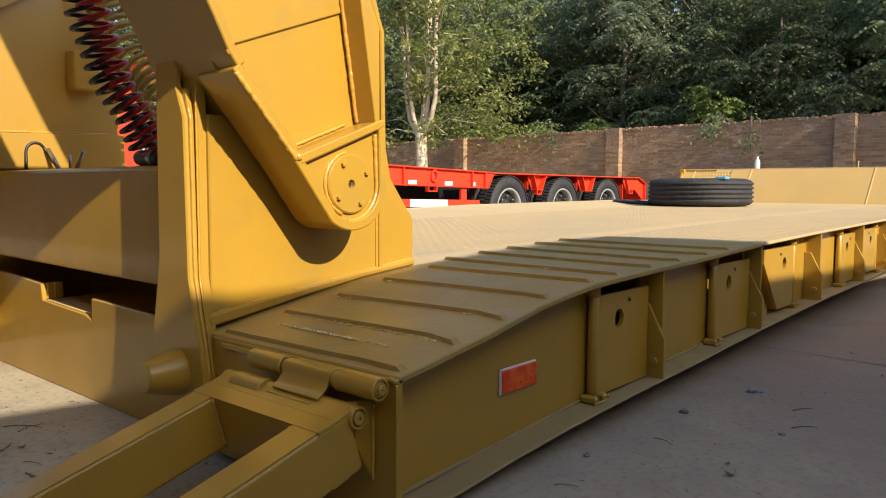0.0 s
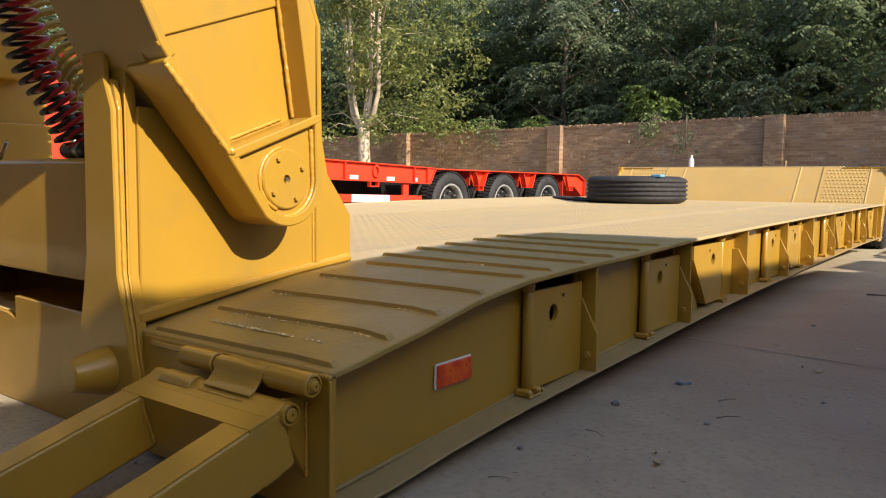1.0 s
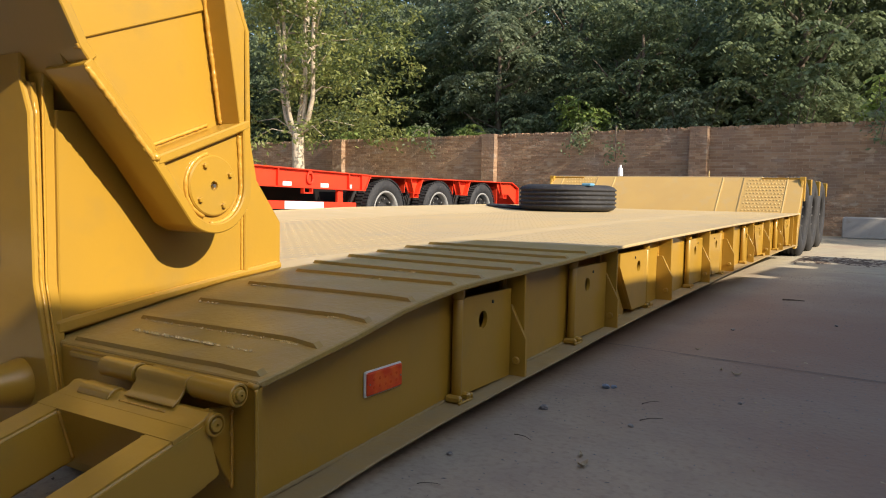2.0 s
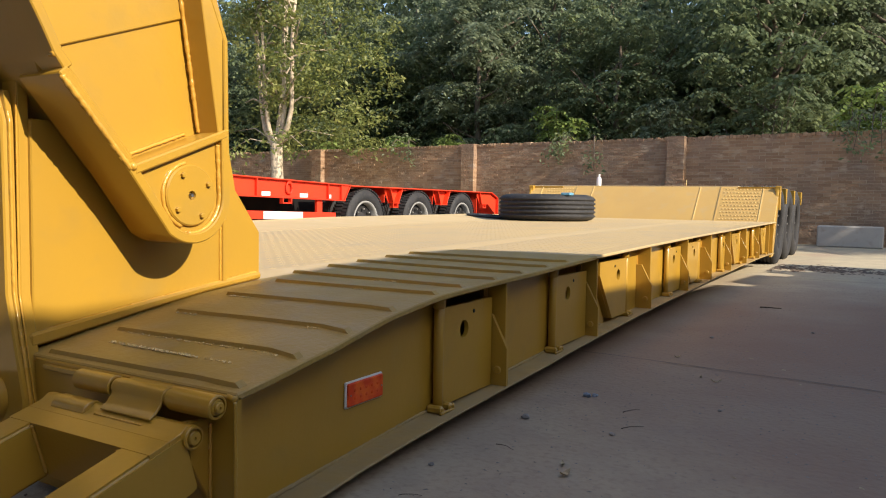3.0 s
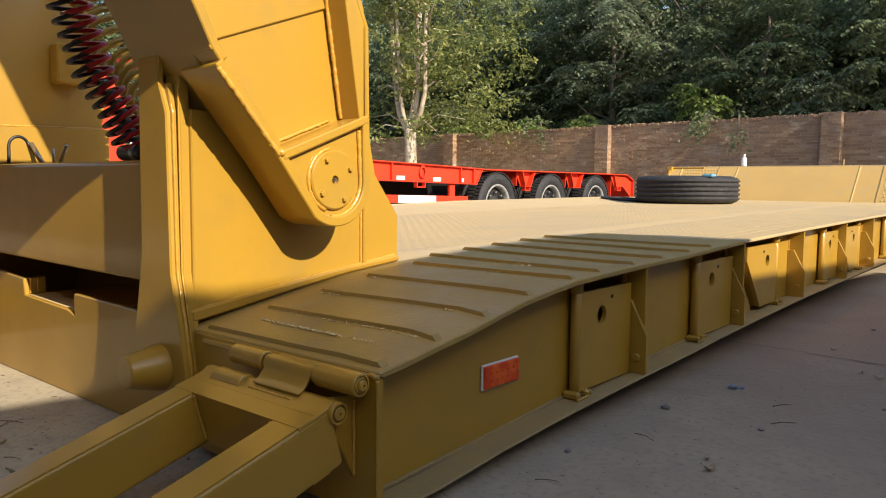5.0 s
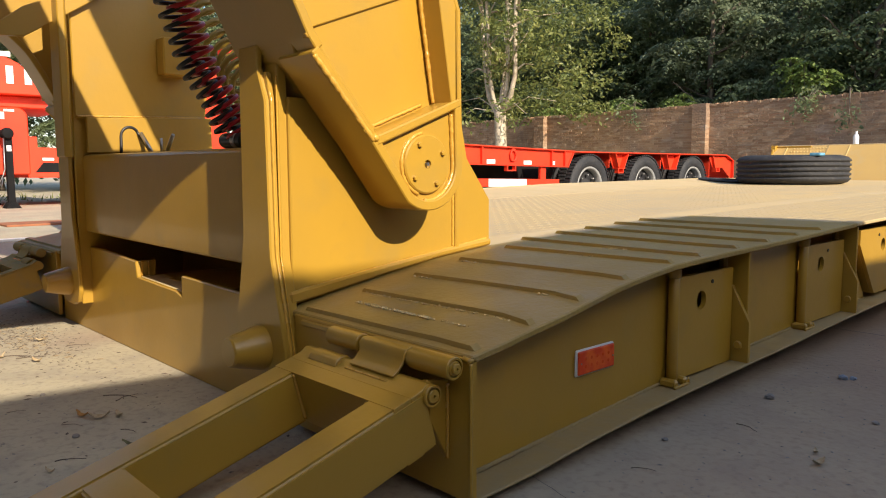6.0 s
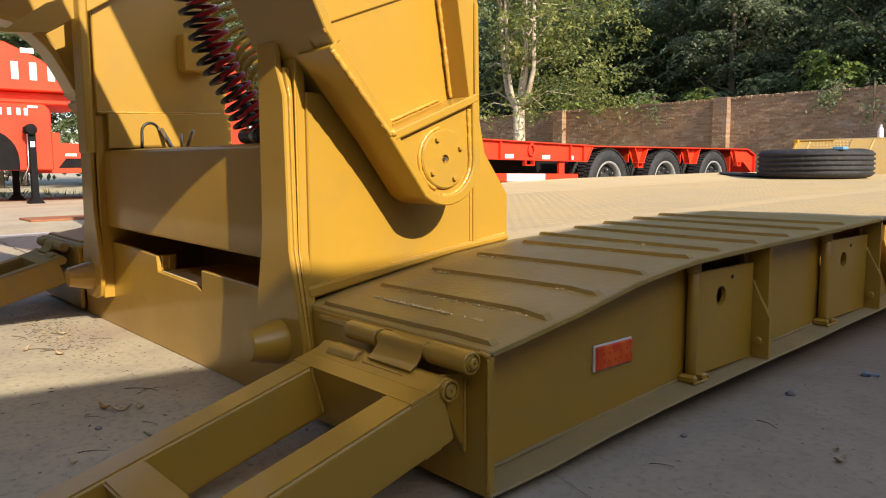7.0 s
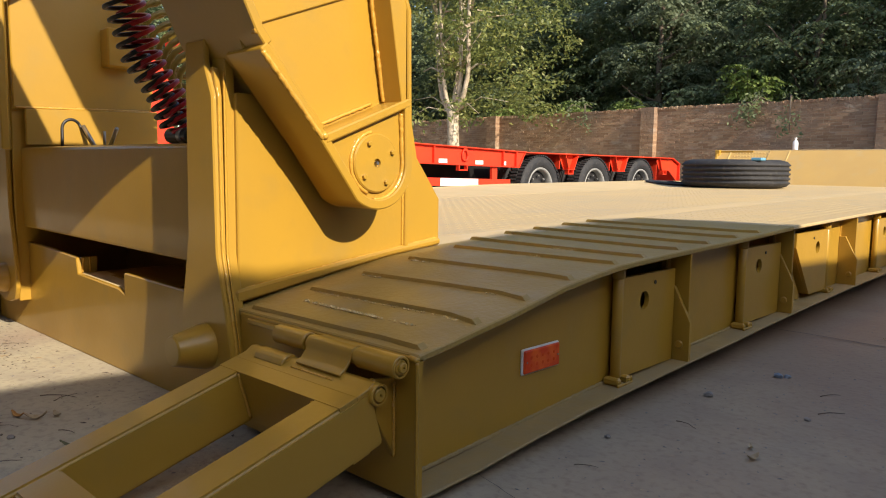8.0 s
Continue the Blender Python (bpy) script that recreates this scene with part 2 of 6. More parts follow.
def link_mesh(name, bm, mat, parent=None, label="", smooth=False):
    me = bpy.data.meshes.new(name)
    if FAR_SIDE[0]:
        for v in bm.verts:
            v.co.x = -FAR_SIDE[0] - v.co.x
    bmesh.ops.recalc_face_normals(bm, faces=bm.faces[:])
    if smooth or len(bm.faces) < 20000:
        for f in bm.faces:
            f.smooth = True
    if not smooth and len(bm.faces) < 20000:
        for e in bm.edges:
            e.smooth = e.calc_face_angle(3.0) < 0.52
    bm.to_mesh(me)
    bm.free()
    me.materials.append(mat)
    ob = new(name, me)
    if parent:
        ob.parent = parent
    return tagged(ob, label)


def part(name, bm, mat, parent, label="", smooth=False):
    return link_mesh(name, bm, mat, parent, label, smooth)


def thing(name, label, category, group="", kind="", at=(0, 0, 0)):
    ob = new(name)
    ob.location = at
    return tagged(ob, label, category, group, kind)


def rounded(bm, r, seg=1):
    if r:
        bmesh.ops.bevel(bm, geom=bm.edges[:], offset=r, segments=seg, profile=0.5, affect="EDGES", clamp_overlap=True)
    return bm


def box(x0, x1, y0, y1, z0, z1, r=0.004, bm=None):
    b = bmesh.new()
    bmesh.ops.create_cube(b, size=1)
    for v in b.verts:
        v.co = Vector(((x0 + x1) / 2 + v.co.x * (x1 - x0), (y0 + y1) / 2 + v.co.y * (y1 - y0), (z0 + z1) / 2 + v.co.z * (z1 - z0)))
    rounded(b, r)
    return joined(bm, b)


def joined(into, b):
    if into is None:
        return b
    me = bpy.data.meshes.new("tmp")
    b.to_mesh(me)
    b.free()
    into.from_mesh(me)
    bpy.data.meshes.remove(me)
    return into


def prism(poly, axis, a, b, r=0.003, bm=None, seg=1):
    """A polygon of two coordinates, drawn out along the third axis from a to b."""
    m = bmesh.new()
    def co(p, w):
        return {"x": (w, p[0], p[1]), "y": (p[0], w, p[1]), "z": (p[0], p[1], w)}[axis]
    lo = [m.verts.new(co(p, a)) for p in poly]
    hi = [m.verts.new(co(p, b)) for p in poly]
    m.faces.new(lo)
    m.faces.new(hi[::-1])
    for i in range(len(poly)):
        j = (i + 1) % len(poly)
        m.faces.new((lo[i], hi[i], hi[j], lo[j]))
    bmesh.ops.recalc_face_normals(m, faces=m.faces[:])
    if r:
        sharp = [e for e in m.edges if len(e.link_faces) == 2 and e.calc_face_angle(0) > 0.5]
        bmesh.ops.bevel(m, geom=sharp, offset=r, segments=seg, affect="EDGES", clamp_overlap=True)
    return joined(bm, m)


def lathe(profile, origin, axis, seg=32, bm=None, closed=False):
    """Profile rows of (radius, along), turned about an axis through origin."""
    m = bmesh.new()
    ax = Vector(axis).normalized()
    side = ax.orthogonal().normalized()
    up = ax.cross(side)
    rings = []
    for r, h in profile:
        rings.append([m.verts.new(Vector(origin) + ax * h + (side * math.cos(t) + up * math.sin(t)) * r) for t in (2 * math.pi * k / seg for k in range(seg))])
    n = len(rings)
    for i in range(n if closed else n - 1):
        p, q = rings[i], rings[(i + 1) % n]
        for k in range(seg):
            m.faces.new((p[k], p[(k + 1) % seg], q[(k + 1) % seg], q[k]))
    if not closed:
        m.faces.new(rings[0])
        m.faces.new(rings[-1])
    bmesh.ops.recalc_face_normals(m, faces=m.faces[:])
    return joined(bm, m)


def rod(p, q, r, seg=16, bm=None, r2=None, edge=0.0):
    p, q = Vector(p), Vector(q)
    d = (q - p).length
    r2 = r if r2 is None else r2
    prof = [(r - edge, 0), (r, edge), (r2, d - edge), (r2 - edge, d)] if edge else [(r, 0), (r2, d)]
    return lathe(prof, p, q - p, seg, bm)


def tube_along(points, r, seg=8, bm=None):
    m = bmesh.new()
    pts = [Vector(p) for p in points]
    rings = []
    n = None
    for i, p in enumerate(pts):
        t = (pts[min(i + 1, len(pts) - 1)] - pts[max(i - 1, 0)]).normalized()
        n = t.orthogonal().normalized() if n is None else (n - t * n.dot(t)).normalized()
        b = t.cross(n)
        rad = r[i] if isinstance(r, list) else r
        rings.append([m.verts.new(p + (n * math.cos(a) + b * math.sin(a)) * rad) for a in (2 * math.pi * k / seg for k in range(seg))])
    for a, b in zip(rings, rings[1:]):
        for k in range(seg):
            m.faces.new((a[k], a[(k + 1) % seg], b[(k + 1) % seg], b[k]))
    m.faces.new(rings[0])
    m.faces.new(rings[-1][::-1])
    bmesh.ops.recalc_face_normals(m, faces=m.faces[:])
    return joined(bm, m)


rng = random.Random(7)


def weld(points, r=0.006, step=0.006, bm=None):
    """A weld bead: a lumpy run along the points."""
    pts = [Vector(p) for p in points]
    path = []
    for a, b in zip(pts, pts[1:]):
        n = max(2, int((b - a).length / step))
        path += [a.lerp(b, k / n) for k in range(n)]
    path.append(pts[-1])
    out = [p + Vector((rng.uniform(-1, 1), rng.uniform(-1, 1), rng.uniform(-1, 1))) * r * 0.10 for p in path]
    return tube_along(out, [r * rng.uniform(0.82, 1.15) for _ in out], 6, bm)


def spatter(points, n, spread, r, bm=None):
    """Loose crumbs of weld metal strewn along a line."""
    m = bm or bmesh.new()
    for _ in range(n):
        k = rng.randrange(len(points) - 1)
        p = Vector(points[k]).lerp(Vector(points[k + 1]), rng.random()) + Vector((rng.uniform(-1, 1) * spread, rng.uniform(-1, 1) * spread, 0))
        s = r * rng.uniform(0.5, 1.3)
        vs = [m.verts.new(p + Vector(o) * s) for o in ((1, 0, 0), (0, 1, 0), (-1, 0, 0), (0, -1, 0), (0, 0, 1.2), (0, 0, -0.5))]
        for i in range(4):
            m.faces.new((vs[i], vs[(i + 1) % 4], vs[4]))
            m.faces.new((vs[(i + 1) % 4], vs[i], vs[5]))
    return m


def beads(owner, *runs, mat=None):
    """Each weld run a part of its own: (radius, point, point, ...)."""
    for r, *pts in runs:
        part("weld_bead", weld(pts, r), mat or BEAD, owner, smooth=True)


DISH = surface("dark_wheel_dish", (0.018, 0.018, 0.020), (0.035, 0.034, 0.034), 0.6, 0.75, big=8, fine=60, bump=0.1, spec=0.2)
# paler than the riser plate, so that studs and seams stand out
STUD = surface("pale_stud", (0.68, 0.50, 0.21), (0.62, 0.45, 0.18), 0.35, 0.45, big=8, fine=90, bump=0.1)
# paint of the landing legs; elsewhere black put in for deep shade
BLACK_PAINT_AND_SHADE = surface("black_paint_and_shade", (0.010, 0.010, 0.011), (0.015, 0.014, 0.014), 0.75, 0.85, big=5, fine=60, bump=0.1, spec=0.08)
LED = surface("orange_lens_dot", (0.76, 0.085, 0.015), (0.72, 0.075, 0.013), 0.2, 0.2, big=30, fine=90, bump=0.0)
RISER = surface("tan_plate", (0.50, 0.325, 0.10), (0.46, 0.30, 0.10), 0.45, 0.6, big=2, fine=90, bump=0.25, dirt=(0.45, 0.32, 0.14))

# ---- ground and boundary ----
bm = bmesh.new()
bmesh.ops.create_grid(bm, x_segments=40, y_segments=40, size=400)
tagged(link_mesh("ground", bm, GROUND), "grey-brown stained concrete yard with dust, browner beside the trailer", "ground", kind="structure")
for p, q, wide in (((-0.3, 2.35), (6.0, 1.9), 1.0), ((-14, 5.9), (-3.4, 5.6), 1.4), ((0.05, 7.2), (6.0, 6.9), 1.4), ((-0.25, 0.285), (1.6, -0.25), 0.22), ((-14, 0.7), (-4.6, 0.35), 1.4)):
    p, q = Vector((*p, 0.004)), Vector((*q, 0.004))
    b = bmesh.new()
    n = 70
    side = (q - p).cross(Vector((0, 0, 1))).normalized()
    rows = []
    for k in range(n + 1):
        c = p.lerp(q, k / n) + side * rng.uniform(-0.006, 0.006) * wide
        w = rng.uniform(0.002, 0.005) * wide
        rows.append((b.verts.new(c - side * w), b.verts.new(c + side * w)))
    for a, c in zip(rows, rows[1:]):
        b.faces.new((a[0], a[1], c[1], c[0]))
    j = link_mesh("trim", b, JOINT)
    tagged(j, "dark worn joint between concrete slabs", "joint", kind="structure")

# brick wall behind the yard, with piers
WALL_A, WALL_B = Vector((-34.0, 18.1, 0)), Vector((12.0, 14.65, 0))
wall_turn = math.atan2(WALL_B.y - WALL_A.y, WALL_B.x - WALL_A.x)
wall_len = (WALL_B - WALL_A).length
bm = bmesh.new()
box(0, wall_len, 0.0055, 0.24, -0.1, 2.17, 0, bm)
brick_wall = link_mesh("wall_north", bm, MORTAR)
brick_wall.matrix_world = Matrix.Translation(WALL_A) @ Matrix.Rotation(wall_turn, 4, "Z")
tagged(brick_wall, "weathered brown brick boundary wall with piers", "wall", kind="structure")
PIERS = [4.42 + 5.37 * k for k in range(9)]
for u in PIERS:
    part("pier", box(u - 0.182, u + 0.182, -0.162, 0.02, -0.1, 2.225, 0), MORTAR, brick_wall)
b = bmesh.new()
x = 0.0
while x < wall_len - 0.1:
    w = rng.uniform(0.055, 0.07)
    h = rng.uniform(0.045, 0.075)
    box(x, x + w, rng.uniform(-0.03, 0.0), 0.24 + rng.uniform(0, 0.03), 2.17, 2.17 + h, 0, b)
    x += w + 0.008
tagged(part("coping", b, BRICK_PIECE, brick_wall, "uneven row of bricks on edge"), kind="stuff")

# out-of-view wall, added; its top edge is drawn to shade the deck's near end
b = bmesh.new()
prism([(-14.0, 0), (-14.0, 3.42), (-1.5, 3.40), (-0.9, 3.335), (-0.65, 3.285), (-0.05, 3.295), (0.5, 3.38), (1.12, 3.40), (1.29, 3.38), (1.40, 3.24), (1.47, 3.16), (1.50, 3.05), (1.51, 2.90), (1.53, 2.81), (1.76, 2.797), (2.34, 2.777), (3.30, 2.742), (4.0, 2.68), (5.35, 2.60), (5.45, 2.42), (5.60, 2.40), (5.70, 2.56), (6.7, 2.50), (6.8, 2.30), (7.05, 2.28), (7.15, 2.48), (7.5, 2.46), (7.6, 2.20), (7.75, 2.20), (7.85, 2.46), (8.7, 2.42), (8.7, 0)], "x", 4.0, 9.0, 0.02, b)
# added behind the camera, only to hold back light from the south
tagged(link_mesh("wall_south_shade", box(-30, 9, -6.3, -6, 0, 4.8, 0.02), PLASTER), "plain grey unseen wall that holds back light from the south", "wall", kind="structure")
tagged(link_mesh("wall_east_shade", b, PLASTER), "plain grey unseen wall, stepped to cast the deck's shadow", "wall", kind="structure")

# ---- the ochre lowbed trailer ----
lowbed = thing("lowbed_trailer", "ochre-yellow painted lowbed trailer resting on the concrete yard", "trailer")
TOPS = [(0, 0.320), (0.13, 0.348), (0.32, 0.382), (0.53, 0.414), (0.72, 0.432), (0.9, 0.438), (1.42, 0.450), (1.87, 0.465), (2.08, 0.474), (2.88, 0.487), (4.3, 0.505), (7.0, 0.528), (8.6, 0.540)]
FOOT = [(0, 0.022), (0.19, 0.030), (0.4, 0.049), (0.64, 0.064), (0.8, 0.071), (1.2, 0.085), (1.55, 0.095), (1.8, 0.106), (2.2, 0.119), (2.6, 0.129), (3.1, 0.140), (3.8, 0.149), (4.7, 0.161), (6.0, 0.177), (7.4, 0.182), (8.6, 0.172)]


def along(table, y):
    return float(np.interp(y, [a for a, _ in table], [b for _, b in table]))


EDGE = [(0, 0.320), (0.1, 0.334), (0.19, 0.349), (0.288, 0.364), (0.39, 0.384), (0.5, 0.405), (0.63, 0.421), (0.76, 0.434), (0.91, 0.440), (1.08, 0.445), (1.47, 0.454), (2.08, 0.475)]


def top(y):
    return along(TOPS, y)


def plate_top(x, y):
    """The approach plate: level across, bent down along its outer tenth of a metre."""
    w = min(1.0, max(0.0, (x + 0.10) / 0.10))
    return top(y) * (1 - w) + along(EDGE, y) * w


def foot(y):
    """Twenty millimetres under the top of the bottom flange."""
    return along(FOOT, y) - 0.015


# rise of the far deck strip's outer edge, drawn to fit the camera's view
HUMP = [(2.08, 0.012), (2.88, 0.024), (3.52, 0.031), (4.24, 0.039), (5.12, 0.046), (6.2, 0.047), (7.17, 0.038), (8.6, 0.015)]


def bent(x, y):
    return along(HUMP, y) * min(1.0, max(0.0, (-2.642 - x) / 0.66)) if y >= 2.08 else 0.0


def strip(x0, x1, ys, z_of, thick, mat, name, label="", r=0.0):
    """A plate that follows the deck's rise, of an even thickness."""
    poly = [(y, z_of(y)) for y in ys] + [(y, z_of(y) - thick) for y in reversed(ys)]
    return part(name, prism(poly, "x", x0, x1, r), mat, lowbed, label)


RISE = [y for y, _ in TOPS]


def holed_plate(outer, c, r, x0, x1):
    """A plate in the y-z plane with a round hole; every corner gets its own spoke."""
    def reach(a):
        d = (math.cos(a), math.sin(a))
        best = None
        for (ay, az), (by, bz) in zip(outer, outer[1:] + outer[:1]):
            ey, ez = by - ay, bz - az
            det = d[0] * -ez + d[1] * ey
            if abs(det) < 1e-9:
                continue
            t = ((ay - c[0]) * -ez + (az - c[1]) * ey) / det
            u = (d[0] * (az - c[1]) - d[1] * (ay - c[0])) / det
            if t > 0 and -1e-6 <= u <= 1 + 1e-6 and (best is None or t < best):
                best = t
        return (c[0] + d[0] * best, c[1] + d[1] * best)

    turns = sorted([2 * math.pi * k / 20 - math.pi for k in range(20)] + [math.atan2(z - c[1], y - c[0]) for y, z in outer])
    b = bmesh.new()
    rows = []
    for a in turns:
        q, h = reach(a), (c[0] + r * math.cos(a), c[1] + r * math.sin(a))
        rows.append([b.verts.new((x, *p)) for x, p in ((x0, q), (x1, q), (x1, h), (x0, h))])
    for a, d in zip(rows, rows[1:] + rows[:1]):
        for k in range(4):
            b.faces.new((a[k], a[(k + 1) % 4], d[(k + 1) % 4], d[k]))
    bmesh.ops.recalc_face_normals(b, faces=b.faces)
    return b


RIBS = ((1.205, True), (2.125, True), (3.01, True), (3.92, True), (4.70, True), (5.53, True), (6.38, True), (7.24, True), (8.08, False), (8.45, False))
# hinge post, reach of the plate, whether it folds back towards the front; a plate never passes the next rib
OUTRIGGERS = [(y, l if t else min(l, min(q for q, _ in RIBS if q > y) - 0.022 - y), t) for y, l, t in (
    (0.858, 0.33, False), (1.745, 0.36, False), (2.715, 0.43, True), (3.58, 0.36, False), (4.46, 0.43, True), (5.36, 0.36, False), (6.26, 0.43, True), (7.115, 0.34, False), (8.05, 0.37, True))]


def beam_side():
    """One long side: flanges, web, front plate, tread bars, outriggers, ribs."""
    far = FAR_SIDE[0] > 0
    b = bmesh.new()
    cuts = sorted({y for y, _ in TOPS + EDGE if y <= 2.08})
    rows = [[[b.verts.new((x, y, plate_top(x, y) - d)) for x in (-0.69, -0.10, 0.0)] for d in (0.0, 0.016)] for y in cuts]
    for p, q in zip(rows, rows[1:]):
        for d in (0, 1):
            for k in (0, 1):
                b.faces.new((p[d][k], p[d][k + 1], q[d][k + 1], q[d][k]))
        for k in (0, 2):
            b.faces.new((p[0][k], q[0][k], q[1][k], p[1][k]))
    for p in (rows[0], rows[-1]):
        for k in (0, 1):
            b.faces.new((p[0][k], p[0][k + 1], p[1][k + 1], p[1][k]))
    bmesh.ops.recalc_face_normals(b, faces=b.faces[:])
    bmesh.ops.bevel(b, geom=[e for e in b.edges if e.calc_face_angle(0) > 1.0], offset=0.003, segments=1, affect="EDGES", clamp_overlap=True)
    part("approach_plate", b, YELLOW_WORN, lowbed, "scuffed sloping approach plate, dull ochre")
    strip(-0.06, 0.0, [y for y in RISE if y >= 2.08], lambda y: top(y) + 0.002 + (along(HUMP, y) if far else 0.0), 0.014, DECK, "deck_edge", "", 0.003)
    # web plates between the pockets into which the outriggers fold
    stops = [(0.012, foot(0.012) + 0.02, 0.012, top(0.012) - 0.022)]
    for y, l, turned in OUTRIGGERS:
        if turned:
            e, cut, z0 = y - l - 0.030, 0.20, foot(y) + 0.02
            stops += [("slant", e, cut, z0 + 0.014), (y + 0.028, foot(y) + 0.02, y + 0.028, top(y) - 0.022)]
        else:
            stops += [(y + 0.004, foot(y) + 0.02, y + 0.004, top(y) - 0.022), (y + l + 0.004, foot(y) + 0.02, y + l + 0.004, top(y) - 0.022)]
    stops.append((8.5, foot(8.5) + 0.02, 8.5, top(8.5) - 0.022))
    for p, q in zip(stops[::2], stops[1::2]):
        if q[0] == "slant":
            _, e, cut, z0 = q
            right = [(e + cut, foot(e) + 0.02), (e + cut, z0), (e, z0 + cut * 1.1), (e, top(e) - 0.022)]
        else:
            right = [(q[0], q[1]), (q[2], q[3])]
        if right[0][0] - p[0] < 0.02:
            continue
        mid = [(y, top(y) - 0.022) for y in reversed(RISE) if p[0] + 0.01 < y < right[-1][0] - 0.01]
        low = [(y, foot(y) + 0.02) for y, _ in FOOT if p[0] + 0.01 < y < right[0][0] - 0.01]
        part("side_web", prism([(p[0], p[1])] + low + right + mid + [(p[2], p[3])], "x", -0.10, -0.085, 0), YELLOW, lowbed)
    # closing plate added so that no light reaches into the pockets
    back = [(y, foot(y) + 0.02) for y in [0.012] + [y for y, _ in FOOT[1:-1]] + [8.5]] + [(y, top(y) - 0.03) for y in reversed([0.012] + RISE[1:-1] + [8.5])]
    part("inner_web", prism(back, "x", -0.31, -0.295, 0), YELLOW, lowbed)
    run = [y for y, _ in FOOT[:-1]] + [8.5]
    poly = [(y, foot(y) + 0.02) for y in run] + [(y, foot(y) + 0.012) for y in reversed(run)]
    part("bottom_flange", prism(poly, "x", -0.30, 0.004, 0.003), DUSTY_FLANGE, lowbed, "dusty bottom flange")
    part("end_plate", box(-0.645, 0.0, -0.004, 0.014, foot(0) + 0.012, top(0) - 0.005, 0.003), YELLOW, lowbed)
    part("edge_strip", box(-0.60, -0.03, -0.0125, -0.0045, 0.293, 0.306, 0.002), YELLOW, lowbed)
    beads(lowbed, (0.004, (0.0005, -0.0055, 0.035), (0.0005, -0.0055, 0.17), (0.0005, -0.0055, 0.306)), (0.007, (-0.022, -0.004, 0.312), (0.0, -0.004, 0.310)), mat=YELLOW)
    part("weld_bead", weld([(-0.083, y, foot(y) + 0.023) for y in (0.02, 0.8, 1.6, 2.4)], 0.005), DUSTY_FLANGE, lowbed)
    # raised tread bars
    # each bar: its near face at the inner end, at the outer end, and its reach inwards
    bars = ((0.017, 0.023, 0.625), (0.180, 0.190, 0.600), (0.344, 0.364, 0.580), (0.526, 0.544, 0.585), (0.742, 0.757, 0.600), (0.946, 0.915, 0.707), (1.180, 1.132, 0.744), (1.390, 1.342, 0.765), (1.602, 1.570, 0.774), (1.780, 1.775, 0.770))
    for i, (ya, yb, xl) in enumerate(bars):
        b = bmesh.new()
        cols = []
        for x in (-xl, -xl + 0.008, -0.42, -0.26, -0.14, -0.095, -0.030, -0.018):
            h = 0.0 if x in (-xl, -0.018) else 0.0095
            wob = 0.0015 * math.sin(31 * x + 5 * i)
            y = ya + (yb - ya) * (x + xl) / xl + wob
            cols.append([b.verts.new((x, q, plate_top(x, q) + z)) for q, z in ((y, -0.001), (y + 0.0015, h), (y + 0.021, h), (y + 0.0225, -0.001))])
        for p, q in zip(cols, cols[1:]):
            for k in range(4):
                b.faces.new((p[k], p[(k + 1) % 4], q[(k + 1) % 4], q[k]))
        b.faces.new(cols[0])
        b.faces.new(cols[-1])
        part("tread_bar", b, YELLOW_WORN, lowbed)
        if i in (1, 2, 3, 4, 5) and not far:
            for a, c in {1: ((-xl + 0.03, -0.26), (-0.24, -0.05)), 2: ((-xl + 0.01, -xl + 0.09), (-0.13, -0.10)), 3: ((-xl + 0.02, -xl + 0.12),)}.get(i, ((-0.34, -0.26),)):
                line = [(x, ya + (yb - ya) * (x + xl) / xl - 0.006, 0.0) for x in (a, (a + c) / 2, c)]
                line = [(x, y, plate_top(x, y) + 0.001) for x, y, _ in line]
                tagged(part("weld_spatter", spatter(line, int(170 * (c - a)) + 6, 0.005, 0.0026), BEAD_BARE, lowbed, "bright weld spatter"), kind="stuff")
    if not far:
        yy = 0.109
        line = [(-0.535, yy + 0.003, top(yy) + 0.002), (-0.37, yy, top(yy) + 0.002), (-0.247, yy, top(yy) + 0.002), (-0.125, yy + 0.001, top(yy) + 0.001)]
        tagged(part("weld_spatter", spatter(line, 120, 0.0055, 0.0026), BEAD_BARE, lowbed, "long crumbly weld across the approach plate"), kind="stuff")
        tagged(part("weld_spatter", spatter(line[:3], 46, 0.0045, 0.0040), BEAD_BARE, lowbed, "coarse lumps in the same weld"), kind="stuff")
    # swing-out outriggers: hinge post, plate with a hole, latch foot
    def outrigger(y, length, turned):
        s = -1 if turned else 1
        z0, z1 = foot(y) + 0.022, top(y) - 0.02
        post = part("outrigger", rod((-0.063, y, z0 + 0.012), (-0.063, y, z1 - 0.03), 0.0155, 18, edge=0.003), YELLOW, lowbed, "swing-out outrigger folded against the beam", True)
        b = rod((-0.063, y, z1 - 0.036), (-0.063, y, z1), 0.0195, 18, edge=0.003)
        part("collar", b, YELLOW, post, smooth=True)
        for k in (-1, 1):
            part("hinge_foot", box(-0.082, -0.030, y + k * 0.026 - 0.011, y + k * 0.026 + 0.011, z0 - 0.003, z0 + 0.020, 0.006), YELLOW, post)
        beads(post, (0.004, (-0.030, y - 0.040, z0), (-0.028, y, z0 + 0.002), (-0.030, y + 0.040, z0)), (0.004, (-0.034, y - 0.037, z0 + 0.004), (-0.033, y - 0.036, z0 + 0.018)), (0.004, (-0.033, y + 0.036, z0 + 0.018), (-0.031, y + 0.037, z0 + 0.004)), mat=YELLOW)
        ya, yb = y + s * 0.004, y + s * length
        zt, zb = z1 - 0.034, z0 + 0.012
